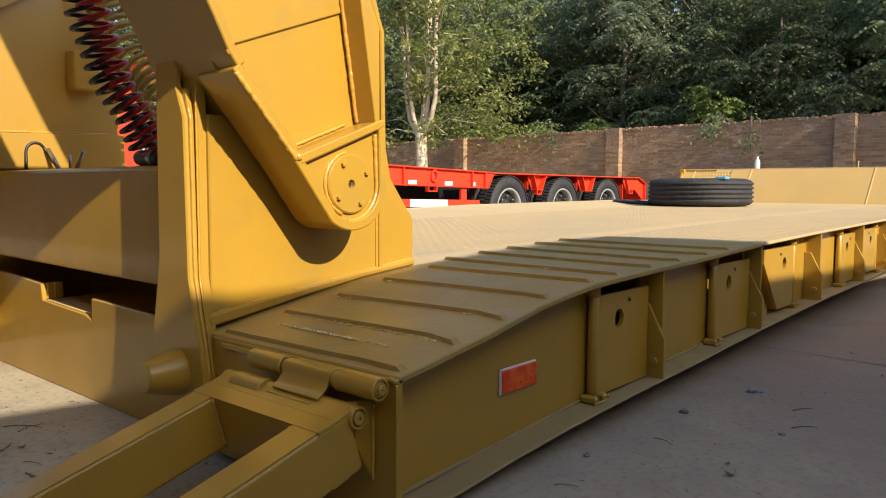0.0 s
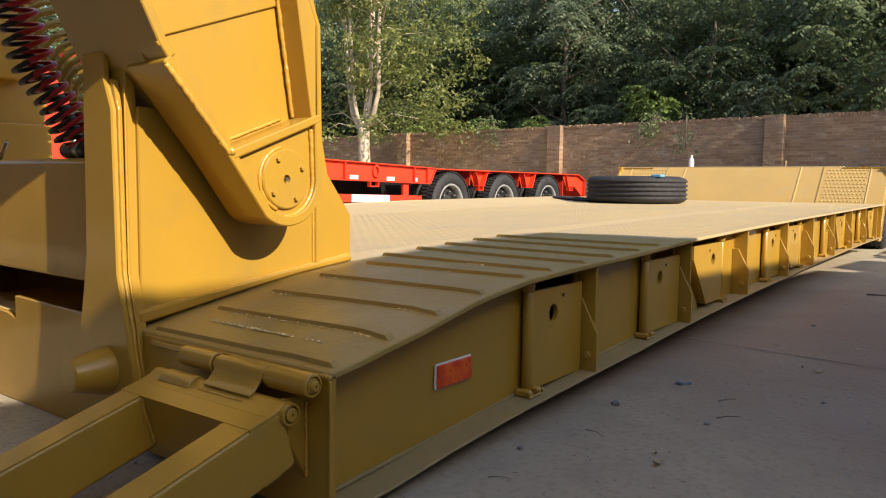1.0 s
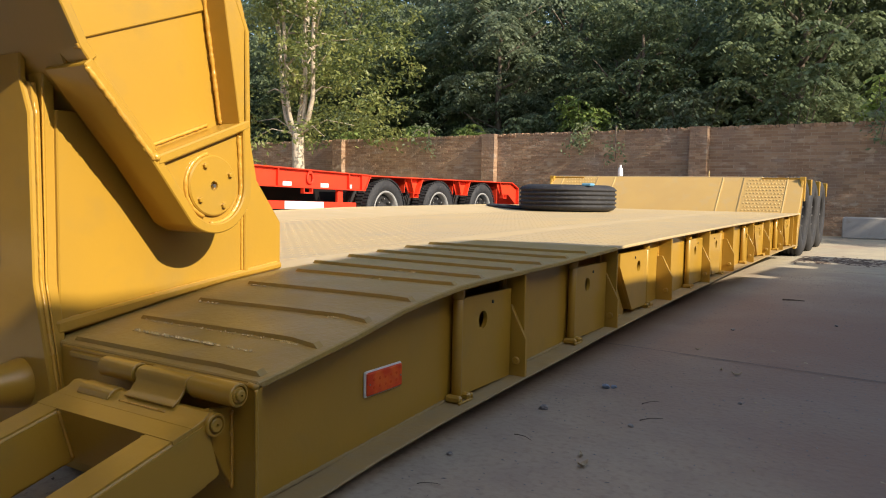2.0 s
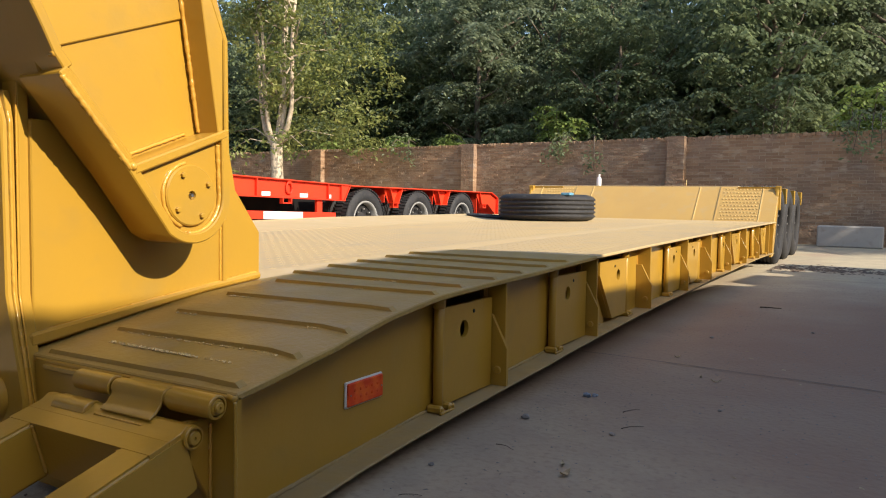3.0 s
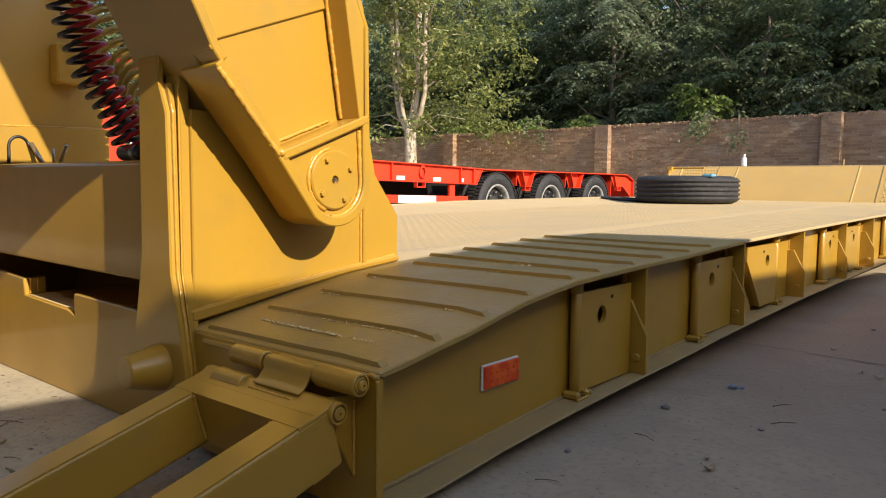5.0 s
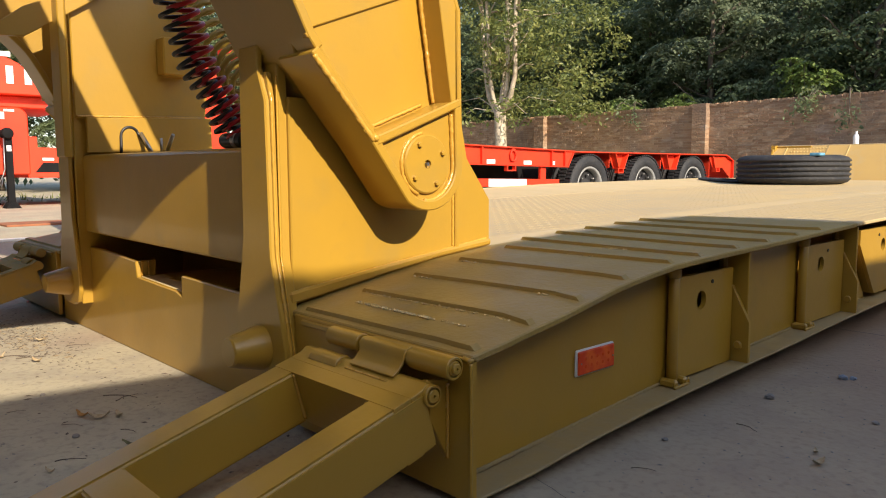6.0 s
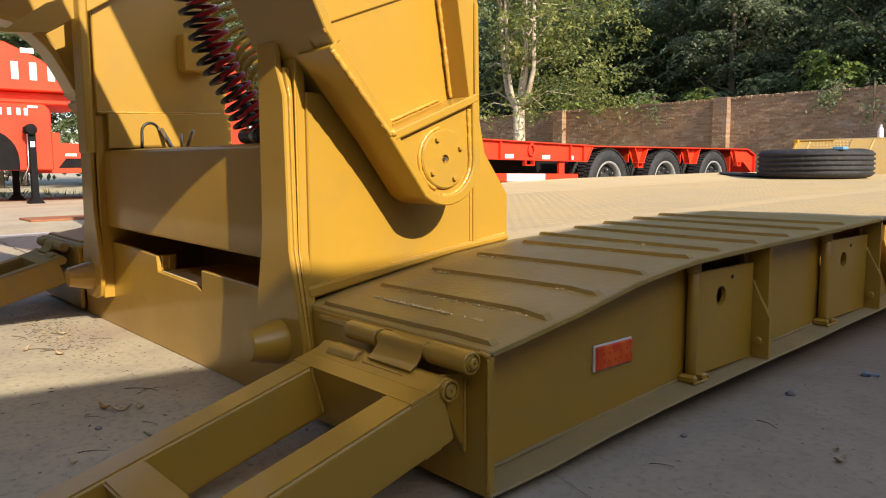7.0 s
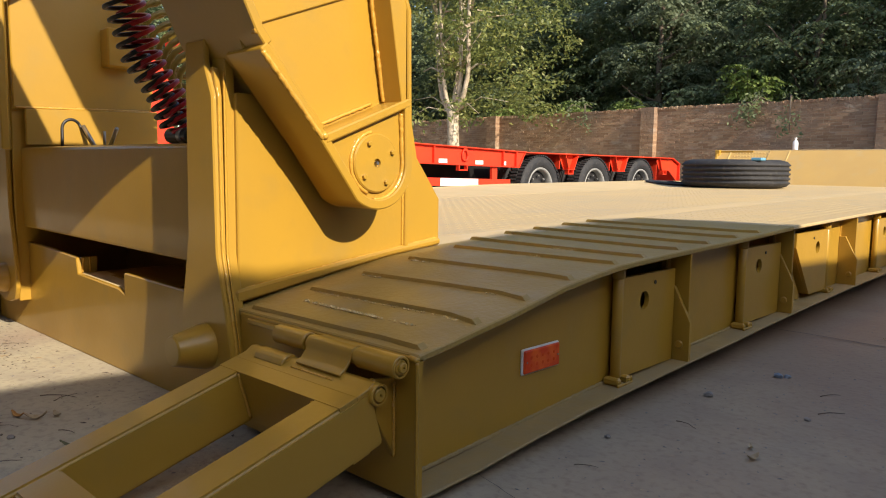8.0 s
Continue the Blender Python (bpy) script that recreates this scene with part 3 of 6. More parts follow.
        hy, hz, hr = y + s * min(0.148 if turned else 0.135, length * 0.62), z0 + (z1 - z0) * 0.665, 0.0275
        cut = 0.0 if not turned else 0.20
        outer = [(ya, zb), (yb - s * cut, zb), (yb, zb + cut * 1.1), (yb, zt), (ya, zt)]
        part_b = holed_plate(outer, (hy, hz), hr, -0.066, -0.052)
        part("outrigger_plate", part_b, YELLOW, post)
        for q in (ya + s * 0.03, yb - s * (cut + 0.012)):
            part("side_plate", box(-0.083, -0.067, min(q, q + s * 0.008), max(q, q + s * 0.008), zb, zt, 0), YELLOW, post)
        part("base_plate", box(-0.083, -0.067, min(ya, yb - s * cut) + 0.04, max(ya, yb - s * cut) - 0.02, zb, zb + 0.008, 0), YELLOW, post)
        part("bolt", rod((-0.054, hy + s * 0.06, zt - 0.03), (-0.049, hy + s * 0.06, zt - 0.03), 0.006, 8), BLACK, post)
        if turned:
            edge = [(yb, zt), (yb, zb + cut * 1.1), (yb + cut, zb)]
            inner = [(yb + 0.008, zt), (yb + 0.008, zb + cut * 1.1 + 0.003), (yb + cut + 0.009, zb)]
            part("side_plate", prism(edge + inner[::-1], "x", -0.16, -0.067, 0), YELLOW, post)

    def rib(y, gusset):
        z0, z1 = foot(y) + 0.02, top(y) - 0.016
        r = part("rib", box(-0.086, -0.012, y, y + 0.012, z0, z1, 0.002), YELLOW, lowbed)
        part("weld_bead", weld([(-0.084, y - 0.002, z0 + 0.01), (-0.084, y - 0.002, z1 - 0.01)], 0.0045), BEAD, r)
        if gusset:
            g = [(-0.084, z0), (0.002, z0), (0.002, z0 + 0.125), (-0.055, z0 + 0.235), (-0.084, z0 + 0.235)]
            gp = part("gusset", prism(g, "y", y - 0.016, y - 0.002, 0.0008), YELLOW, r)
            part("bolt", rod((-0.03, y - 0.014, z0 + 0.052), (-0.03, y - 0.024, z0 + 0.052), 0.0135, 10, edge=0.003), YELLOW, gp)

    for y, l, t in OUTRIGGERS:
        outrigger(y, l, t)
    for y, g in RIBS:
        rib(y, g)


def hinge_and_ramp():
    """The hinge on the front plate and the ladder-like loading ramp that hangs down to the ground."""
    paint = DUSTY_PAINT if FAR_SIDE[0] else YELLOW
    z, y = 0.302, -0.040
    base = part("ramp_hinge", box(-0.30, -0.14, -0.035, 0.0, z - 0.02, z + 0.012, 0.004), paint, lowbed, "thick hinge tubes welded to the front plate")
    for a, c, r in ((-0.420, -0.300, 0.0215), (-0.298, -0.130, 0.0175), (-0.128, -0.008, 0.0230)):
        part("hinge_tube", lathe([(r - 0.003, 0), (r, 0.003), (r, c - a - 0.002), (r - 0.002, c - a), (r - 0.005, c - a), (r - 0.006, c - a - 0.010), (0.004, c - a - 0.010)], (a, y, z), (1, 0, 0), 28), paint, base)
    part("hinge_pin", lathe([(0.016, 0), (0.016, 0.009), (0.014, 0.012), (0.0105, 0.012), (0.0105, 0.017), (0.009, 0.019), (0.0025, 0.019), (0.0025, 0.012)], (-0.020, y, z), (1, 0, 0), 20), paint, base)
    # triangular lug below the hinge
    part("lug", prism([(0.0, 0.262), (-0.060, 0.270), (-0.055, 0.19), (-0.004, 0.095), (0.0, 0.095)], "x", -0.082, -0.066, 0.003), paint, base)
    beads(base, (0.004, (-0.064, -0.008, 0.255), (-0.064, -0.008, 0.10)))
    # ramp: slope 0.289 down towards the front
    def up(yy):
        return 0.262 + 0.289 * (yy + 0.078)

    def rail(x0, x1, y0, y1, depth=0.118, r=0.007):
        n = 14
        ys = [y0 + (y1 - y0) * k / n for k in range(n + 1)]
        poly = [(q, up(q)) for q in ys] + [(q + 0.289 * depth, max(0.004, up(q) - depth)) for q in reversed(ys)]
        poly = [p for i, p in enumerate(poly) if i == 0 or p != poly[i - 1]]
        return prism(poly, "x", x0, x1, r, seg=3)

    def end_plate(x0, x1, y0, y1):
        poly = [(y0, up(y0) + 0.0012), (y1, up(y1) + 0.0012), (y1 + 0.034, up(y1) - 0.118), (y0 + 0.034, up(y0) - 0.118)]
        return prism(poly, "x", x0, x1, 0.0005)

    ramp = part("loading_ramp", end_plate(-0.476, -0.047, -0.161, -0.119), paint, lowbed, "ladder-shaped steel loading ramp lowered to the ground")
    part("rail", rail(-0.130, -0.0435, -0.93, -0.084), paint, ramp)
    part("rail", rail(-0.4785, -0.398, -0.93, -0.084), paint, ramp)
    part("rung", rail(-0.3985, -0.1295, -0.612, -0.533), paint, ramp)
    part("rung", rail(-0.3985, -0.1295, -0.925, -0.86, 0.03, 0.003), paint, ramp)
    part("knuckle", lathe([(0.02, 0), (0.0225, 0.003), (0.0225, 0.392), (0.021, 0.394), (0.0175, 0.394), (0.0165, 0.386), (0.004, 0.386)], (-0.43, -0.070, 0.2475), (1, 0, 0), 24), paint, ramp)
    part("end_cap", prism([(-0.1195, up(-0.1195) + 0.0012), (-0.092, 0.2610), (-0.078, 0.2715), (-0.064, 0.2705), (-0.052, 0.262), (-0.046, 0.248), (-0.052, 0.234), (-0.115, 0.215)], "x", -0.4760, -0.0462, 0.0012), paint, ramp)
    part("pivot_pin", lathe([(0.0135, 0), (0.0135, 0.009), (0.012, 0.011), (0.003, 0.011), (0.003, 0.006)], (-0.045, -0.070, 0.2475), (1, 0, 0), 20), paint, ramp)
    # rolled leaf: it wraps the thin middle tube and comes down on the ramp's end cap
    roll = [(-0.040 + 0.0205 * math.cos(radians(a)), 0.302 + 0.0205 * math.sin(radians(a))) for a in (60, 95, 130, 160, 185)]
    leaf = roll + [(-0.0640, 0.293), (-0.0755, 0.279), (-0.0900, 0.2700), (-0.0885, 0.2665), (-0.0735, 0.2730), (-0.0600, 0.288), (-0.0565, 0.300), (-0.0530, 0.310), (-0.0420, 0.3185)]
    part("hinge_leaf", prism(leaf, "x", -0.286, -0.138, 0.0012), paint, ramp)
    part("hinge_leaf", prism([(-0.106, 0.256), (-0.100, 0.268), (-0.088, 0.2755), (-0.072, 0.2770), (-0.062, 0.270), (-0.070, 0.262)], "x", -0.425, -0.318, 0.002), paint, ramp)
    beads(ramp, (0.004, (-0.397, -0.162, up(-0.162) - 0.004), (-0.397, -0.132, up(-0.162) - 0.110)), (0.004, (-0.131, -0.162, up(-0.162) - 0.004), (-0.131, -0.132, up(-0.162) - 0.110)), (0.0030, (-0.29, -0.097, 0.2590), (-0.15, -0.097, 0.2590)))


PIVOT = (0.338, 0.697)


def arc(c, r, a0, a1, n):
    return [(c[0] + r * math.cos(radians(a0 + (a1 - a0) * k / n)), c[1] + r * math.sin(radians(a0 + (a1 - a0) * k / n))) for k in range(n + 1)]


def eased(pts, n=4):
    """The same run of points, rounded between them."""
    out = []
    for k in range(len(pts) - 1):
        p0, p1, p2, p3 = (Vector(pts[max(0, min(len(pts) - 1, k + d))]) for d in (-1, 0, 1, 2))
        for j in range(n):
            t = j / n
            q = 0.5 * (2 * p1 + (p2 - p0) * t + (2 * p0 - 5 * p1 + 4 * p2 - p3) * t * t + (3 * p1 - p0 - 3 * p2 + p3) * t ** 3)
            out.append((q.x, q.y))
    return out + [tuple(pts[-1])]


def neck_side():
    """Side plate, column and neck arm of one side."""
    poly = [(0.012, 0.350), (0.33, 0.398), (0.755, 0.448), (0.755, 0.586), (0.653, 0.717), (0.62, 0.868), (0.012, 0.868)]
    sp = part("neck_side_plate", prism(poly, "x", -0.695, -0.675, 0.003), YELLOW, lowbed, "upright side plate, glossy ochre, partly shaded")
    part("bottom_lip", prism([(-0.004, 0.333), (0.12, 0.3525), (0.32, 0.3855), (0.53, 0.4165), (0.750, 0.438), (0.750, 0.460), (0.53, 0.437), (0.32, 0.410), (-0.004, 0.366)], "x", -0.678, -0.660, 0.006), YELLOW, sp)
    part("stiffener", box(-0.677, -0.664, 0.592, 0.608, 0.437, 0.63, 0.003), YELLOW, sp)
    beads(sp, (0.0045, (-0.673, 0.588, 0.442), (-0.673, 0.588, 0.62)), (0.004, (-0.673, 0.03, 0.368), (-0.673, 0.35, 0.412), (-0.673, 0.74, 0.460)))
    part("inner_plate", prism([(-0.02, 0.125), (0.5, 0.125), (0.5, 0.97), (-0.02, 0.97)], "x", -0.855, -0.838, 0.003), YELLOW, sp)
    # column: front plate and two stepped flange bars
    front = [(-0.80, 0.118), (-0.862, 0.135), (-0.888, 0.185), (-0.880, 0.30), (-0.838, 0.50), (-0.832, 1.00), (-0.735, 1.00), (-0.737, 0.943), (-0.702, 0.858), (-0.693, 0.46), (-0.688, 0.440), (-0.632, 0.22), (-0.634, 0.165), (-0.675, 0.130), (-0.72, 0.118)]
    col = part("column", prism(front, "y", -0.040, -0.022, 0.004), YELLOW, lowbed, "flanged front column with heavy weld seams")
    part("flange_bar", prism([(-0.78, 0.44), (-0.78, 0.93), (-0.712, 0.93), (-0.697, 0.86), (-0.690, 0.46), (-0.632, 0.21), (-0.634, 0.165), (-0.662, 0.128), (-0.70, 0.118)], "y", -0.028, -0.014, 0.002), YELLOW, col)
    part("flange_bar", prism([(-0.75, 0.97), (-0.690, 0.97), (-0.687, 0.88), (-0.686, 0.46), (-0.634, 0.20), (-0.636, 0.165), (-0.660, 0.128), (-0.70, 0.116), (-0.75, 0.46)], "y", -0.0115, 0.016, 0.003), YELLOW, col)
    beads(col, (0.0040, (-0.634, -0.024, 0.165), (-0.631, -0.024, 0.22), (-0.690, -0.024, 0.46), (-0.697, -0.024, 0.86), (-0.725, -0.024, 0.93)), (0.0024, (-0.634, -0.0125, 0.165), (-0.632, -0.0125, 0.21), (-0.688, -0.0125, 0.46), (-0.690, -0.0125, 0.92)))
    # guide pin
    part("guide_pin", lathe([(0.060, 0), (0.060, 0.012), (0.040, 0.094), (0.036, 0.098)], (-0.754, -0.038, 0.214), (0, -1, 0), 48), YELLOW, col, "tapered guide pin", False)
    # neck arm: box with a flanged, recessed outer face
    # past y -0.5 it is unseen, drawn long to shade the ground
    lean = eased([(-0.031, 0.992), (-0.087, 1.10), (-0.149, 1.19), (-0.259, 1.268), (-0.50, 1.303)]) + [(-2.6, 1.27), (-2.6, 1.62)]
    rear = [(0.285, 1.62), (0.405, 1.224), (0.453, 1.115), (0.459, 0.87)]
    hub = arc(PIVOT, 0.125, 0, -128, 16)
    hull = rear + hub + [(0.152, 0.742), (-0.028, 0.955)]
    inside = -0.615 if FAR_SIDE[0] else -0.86
    arm = part("neck_arm", prism(rear + [(0.152, 0.760), (-0.020, 0.962)] + lean, "x", inside, -0.585, 0.004), YELLOW, lowbed, "raised gooseneck arm with bolted pivot cover")
    part("pivot_cheek", prism([(0.452, 0.868)] + arc(PIVOT, 0.117, 0, -128, 14) + [(0.162, 0.747), (-0.012, 0.950)], "x", -0.652, -0.589, 0.003), YELLOW, arm)
    def band(poly, thick, x0, x1, r=0.003):
        """A flange of that thickness inside an open run of points."""
        inner = []
        for i, p in enumerate(poly):
            a, c = Vector(poly[max(i - 1, 0)]), Vector(poly[min(i + 1, len(poly) - 1)])
            t = (c - a).normalized()
            inner.append((p[0] + t.y * thick, p[1] - t.x * thick))
        return prism(list(poly) + inner[::-1], "x", x0, x1, r)
    run = [rear[-1]] + hub + [(0.152, 0.742), (-0.028, 0.955)]
    part("cover_band", band(run, 0.026, -0.655, -0.500), YELLOW, arm)
    part("hub_plate", prism([(0.440, 0.858)] + arc(PIVOT, 0.112, 0, -128, 14) + [(0.172, 0.745)], "x", -0.588, -0.519, 0.002), YELLOW, arm)
    part("flange", band([(-0.010, 0.962)] + eased([(-0.034, 0.992), (-0.090, 1.10), (-0.152, 1.19), (-0.262, 1.265), (-0.50, 1.300)]) + [(-2.6, 1.27)], 0.024, inside - 0.045 if FAR_SIDE[0] else inside - 0.003, -0.505), YELLOW, arm)
    part("flange", band([(0.152, 0.772), (-0.012, 0.962)], 0.020, -0.588, -0.512), YELLOW, arm)
    part("flange", band([(0.285, 1.62), (0.405, 1.224), (0.455, 1.115), (0.459, 0.865)], 0.016, -0.588, -0.500), YELLOW, arm)
    part("stiffener", prism([(0.423, 0.853), (0.438, 0.860), (0.438, 1.16), (0.352, 1.40), (0.332, 1.40)], "x", -0.588, -0.502, 0.002), YELLOW, arm)
    part("ledge", prism([(0.160, 0.742), (0.456, 0.856), (0.456, 0.880), (0.160, 0.768)], "x", -0.588, -0.498, 0.004), YELLOW, arm, "sloping ledge above the pivot")
    part("web_upper", prism([(-0.02, 1.01), (0.395, 1.172), (0.29, 1.58), (-2.57, 1.58), (-2.57, 1.30), (-0.50, 1.32), (-0.25, 1.295), (-0.13, 1.21)], "x", -0.589, -0.577, 0.003), YELLOW, arm)
    # two unseen blocks added above the arm; the gap between them shapes the sun stripe
    part("sun_blind_head", prism([(-2.6, 1.60), (-0.09, 1.60), (-0.254, 1.969), (-0.598, 2.75), (-2.6, 2.75)], "x", -0.86, -0.50, 0.006), YELLOW, arm)
    part("sun_blind_mast", prism([(0.16, 1.60), (0.285, 1.60), (0.24, 2.75), (-0.374, 2.75)], "x", -0.86, -0.50, 0.006), YELLOW, arm)
    beads(arm, (0.0075, (-0.503, -0.020, 0.950), (-0.503, 0.066, 0.853), (-0.503, 0.150, 0.757)), (0.006, (-0.573, 0.416, 0.868), (-0.573, 0.371, 1.14), (-0.573, 0.326, 1.40)), (0.005, (-0.582, 0.175, 0.785), (-0.582, 0.38, 0.862)),
          (0.0065, *[(-0.515, *p) for p in [(0.430, 0.835)] + arc(PIVOT, 0.099, 10, -95, 14)]), (0.011, (-0.503, 0.150, 0.757), (-0.505, 0.162, 0.768)), (0.009, (-0.582, -0.02, 1.00), (-0.506, -0.03, 0.995)))
    cap = part("pivot_cover", lathe([(0.080, 0), (0.080, 0.008), (0.076, 0.012), (0.012, 0.012), (0.012, 0.002)], (-0.520, *PIVOT), (1, 0, 0), 40), YELLOW, arm, "round bolted pivot cover")
    part("grease_nipple", rod((-0.515, *PIVOT), (-0.506, *PIVOT), 0.005, 8), STEEL, cap)
    for a in (30, 121, 218, 300):
        c = (PIVOT[0] + 0.060 * math.cos(radians(a)), PIVOT[1] + 0.060 * math.sin(radians(a)))
        part("bolt", rod((-0.509, *c), (-0.499, *c), 0.0075, 6, edge=0.0015), YELLOW, cap)
    beads(cap, (0.006, *[(-0.518, *p) for p in arc(PIVOT, 0.084, 100, 250, 18)]))


for wide, make in ((0.0, beam_side), (0.0, hinge_and_ramp), (0.0, neck_side), (WIDE, beam_side), (3.20, hinge_and_ramp), (3.14, neck_side)):
    FAR_SIDE[0] = wide
    make()
FAR_SIDE[0] = 0.0

# middle of the front end: notched cross member, lifting beam, inner plates
notch = [(-0.69, 0.0), (-0.69, 0.318), (-1.39, 0.332), (-1.39, 0.262), (-1.44, 0.275), (-1.78, 0.288), (-1.79, 0.345), (-2.05, 0.358), (-2.69, 0.372), (-2.69, 0.0)]
cross = part("cross_member", prism(notch, "y", 0.022, 0.040, 0.003), YELLOW, lowbed, "notched steel cross member standing on the ground")
part("back_plate", box(-2.64, -0.69, 0.42, 0.44, 0.0, 0.40, 0.003), YELLOW, cross)
part("shelf", box(-1.82, -1.30, 0.10, 0.40, 0.27, 0.285, 0.003), YELLOW, cross)
part("notch_cheek", box(-1.812, -1.792, 0.0405, 0.10, 0.262, 0.345, 0.003), YELLOW, cross)
# pale colour for the dust and for sunlight that doesn't reach the sill
part("notch_sill", prism([(-1.40, 0.250), (-1.44, 0.263), (-1.785, 0.276), (-1.785, 0.2885), (-1.44, 0.2755), (-1.40, 0.2625)], "y", 0.0405, 0.125, 0.002), DUSTY_DECK, cross, "dusty sill of the notch, paler in place of sunlight")
beads(cross, (0.005, (-1.788, 0.045, 0.29), (-1.788, 0.046, 0.345)), (0.004, (-1.788, 0.070, 0.29), (-1.788, 0.070, 0.345)))
part("floor_plate", box(-2.6, -0.7, 0.05, 0.42, 0.02, 0.035, 0.002), YELLOW, cross)
beam = part("lifting_beam", prism([(0.010, 0.409), (0.010, 0.736), (0.018, 0.746), (0.36, 0.752), (0.36, 0.409)], "x", -2.36, -0.84, 0.006), YELLOW, lowbed, "box-section lifting beam between the columns")
for v in beam.data.vertices:
    if v.co.z < 0.5:
        v.co.z += 0.006 + 0.013 * (-0.84 - v.co.x) / 1.52
part("cover_strip", prism([(0.02, 0.755), (0.562, 0.755), (0.562, 0.916), (0.02, 0.897)], "x", -2.262, -2.245, 0.003), YELLOW, beam)
# inner face of the far neck arm
inner = [(-0.016, 0.893), (0.544, 0.912), (0.563, 1.086), (0.46, 1.62), (-0.016, 1.62)]
face = part("arm_inner_plate", prism(inner, "x", -2.285, -2.268, 0.004), YELLOW, lowbed, "inner face plate of the far neck arm")
post = [(-2.279, -0.091), (-2.17, -0.091), (-2.17, -0.063), (-2.262, -0.030), (-2.279, -0.030)]
part("column_post", prism(post, "z", 0.735, 1.46, 0.004), YELLOW, face, "tall post of the far column")
# hidden plate added to keep daylight out of the space below the beam
part("daylight_blind", box(-2.63, -0.70, 0.36, 0.745, 0.425, 0.437, 0.002), YELLOW, lowbed)
part("bracket_box", box(-2.27, -2.19, 0.33, 0.45, 1.09, 1.25, 0.006), YELLOW, face)
beads(face, (0.005, (-2.265, -0.01, 0.902), (-2.265, 0.53, 0.917)))
part("neck_flange", prism([(-0.95, 1.155), (-0.33, 1.186), (-0.19, 1.197), (-0.175, 1.206), (0.015, 1.330), (0.26, 1.49), (0.26, 1.52), (-0.19, 1.309), (-0.33, 1.200), (-0.95, 1.165)], "x", -2.265, -2.235, 0.003), YELLOW, lowbed, "sloping flange inside the far neck arm")
# unseen slab added between the arms to block skylight from above
part("neck_sky_blind", box(-2.265, -0.865, -2.44, -0.45, 1.53, 1.60, 0.006), YELLOW, lowbed)
part("neck_tie", box(-2.27, -0.86, -2.58, -2.45, 1.47, 1.60, 0.008), YELLOW, lowbed)

# deck
ys = [0.765] + [y for y in RISE if y > 0.735]
strip(-2.488, -0.842, ys, lambda y: top(y) - 0.002, 0.02, DECK, "deck_plate", "tan chequer-plate deck, sunlit and dusty")
for x0, x1 in ((-0.838, -0.692), (-2.638, -2.492)):
    strip(x0, x1, ys, lambda y: top(y) - 0.001, 0.02, DUSTY_DECK, "flat_strip", "plain dusty deck strip without pattern")
strip(-0.688, -0.064, [2.082, 2.88, 4.3, 7.0, 8.6], lambda y: top(y) - 0.001, 0.02, DECK, "deck_plate", "tan chequer-plate deck strip along the edge")
b = bmesh.new()
rows = [[[b.verts.new((x, y, top(y) - 0.001 + bent(x, y) - d)) for x in (-3.266, -2.642)] for d in (0.0, 0.02)] for y in [2.082, 2.88, 3.6, 4.3, 5.1, 5.7, 6.3, 7.0, 7.8, 8.6]]
for p, q in zip(rows, rows[1:]):
    for (a, c), (e, f) in (((p[0][0], p[0][1]), (q[0][0], q[0][1])), ((p[1][1], p[1][0]), (q[1][1], q[1][0])), ((p[0][1], p[1][1]), (q[0][1], q[1][1])), ((p[1][0], p[0][0]), (q[1][0], q[0][0]))):
        b.faces.new((a, c, f, e))
for p in (rows[0], rows[-1]):
    b.faces.new((p[0][0], p[0][1], p[1][1], p[1][0]))
bmesh.ops.recalc_face_normals(b, faces=b.faces[:])
part("deck_plate", b, DUSTY_DECK, lowbed, "plain dusty deck strip, outer edge raised to fit the camera's view")
part("deck_rear_edge", box(-2.635, -0.695, 0.745, 0.760, 0.05, 0.43, 0.002), YELLOW, lowbed)

# rear riser, rear deck and axles
def riser():
    SL = [(8.56, 0.535), (9.0, 0.965), (9.03, 0.965), (8.60, 0.52)]
    r = part("rear_riser", prism(SL, "x", -3.31, -0.02, 0.003), RISER, lowbed, "sloping tan chequer-plate riser up to the rear deck")
    for x in (-0.955, -0.705, -2.375, -2.625, -0.20, -3.13):
        g = [(8.553, 0.537), (8.993, 0.967), (8.999, 0.962), (8.559, 0.532)]
        part("seam_strip", prism(g, "x", x - 0.005, x + 0.005, 0), STUD if x in (-0.955, -2.375, -0.20, -3.13) else DUSTY_FLANGE, r)
    for x0 in (-0.67, -3.08):
        b = bmesh.new()
        for i in range(11):
            for j in range(10):
                k = 0.06 + j * 0.095
                x = x0 + 0.022 + i * 0.040 + (0.02 if j % 2 else 0)
                c = Vector((x, 8.56 + 0.44 * k - 0.003, 0.535 + 0.43 * k + 0.003))
                lathe([(0.010, 0), (0.008, 0.004), (0.003, 0.0055)], c, (0, -0.70, 0.72), 6, b)
        tagged(part("studs", b, STUD, r, "rows of anti-slip studs"), kind="stuff")
    for x0, x1 in ((-0.05, -0.02), (-3.31, -3.28)):
        part("riser_side", prism([(8.45, 0.13), (8.62, 0.13), (9.05, 0.965), (8.95, 0.965)], "x", x0, x1, 0.004), YELLOW, r)
    for x0, x1 in ((-0.065, 0.0), (-3.33, -3.265)):
        part("corner_post", box(x0, x1, 8.93, 9.00, 0.68, 0.975, 0.006), YELLOW, r)
    part("riser_back", box(-3.28, -0.05, 8.62, 8.66, 0.13, 0.55, 0.003), YELLOW, r)


riser()
b = prism([(9.0, 0.93), (13.6, 0.93), (13.6, 0.975), (9.0, 0.975)], "x", -3.31, -0.50, 0.004)
part("rear_deck", b, DECK, lowbed, "flat rear deck over the axles")
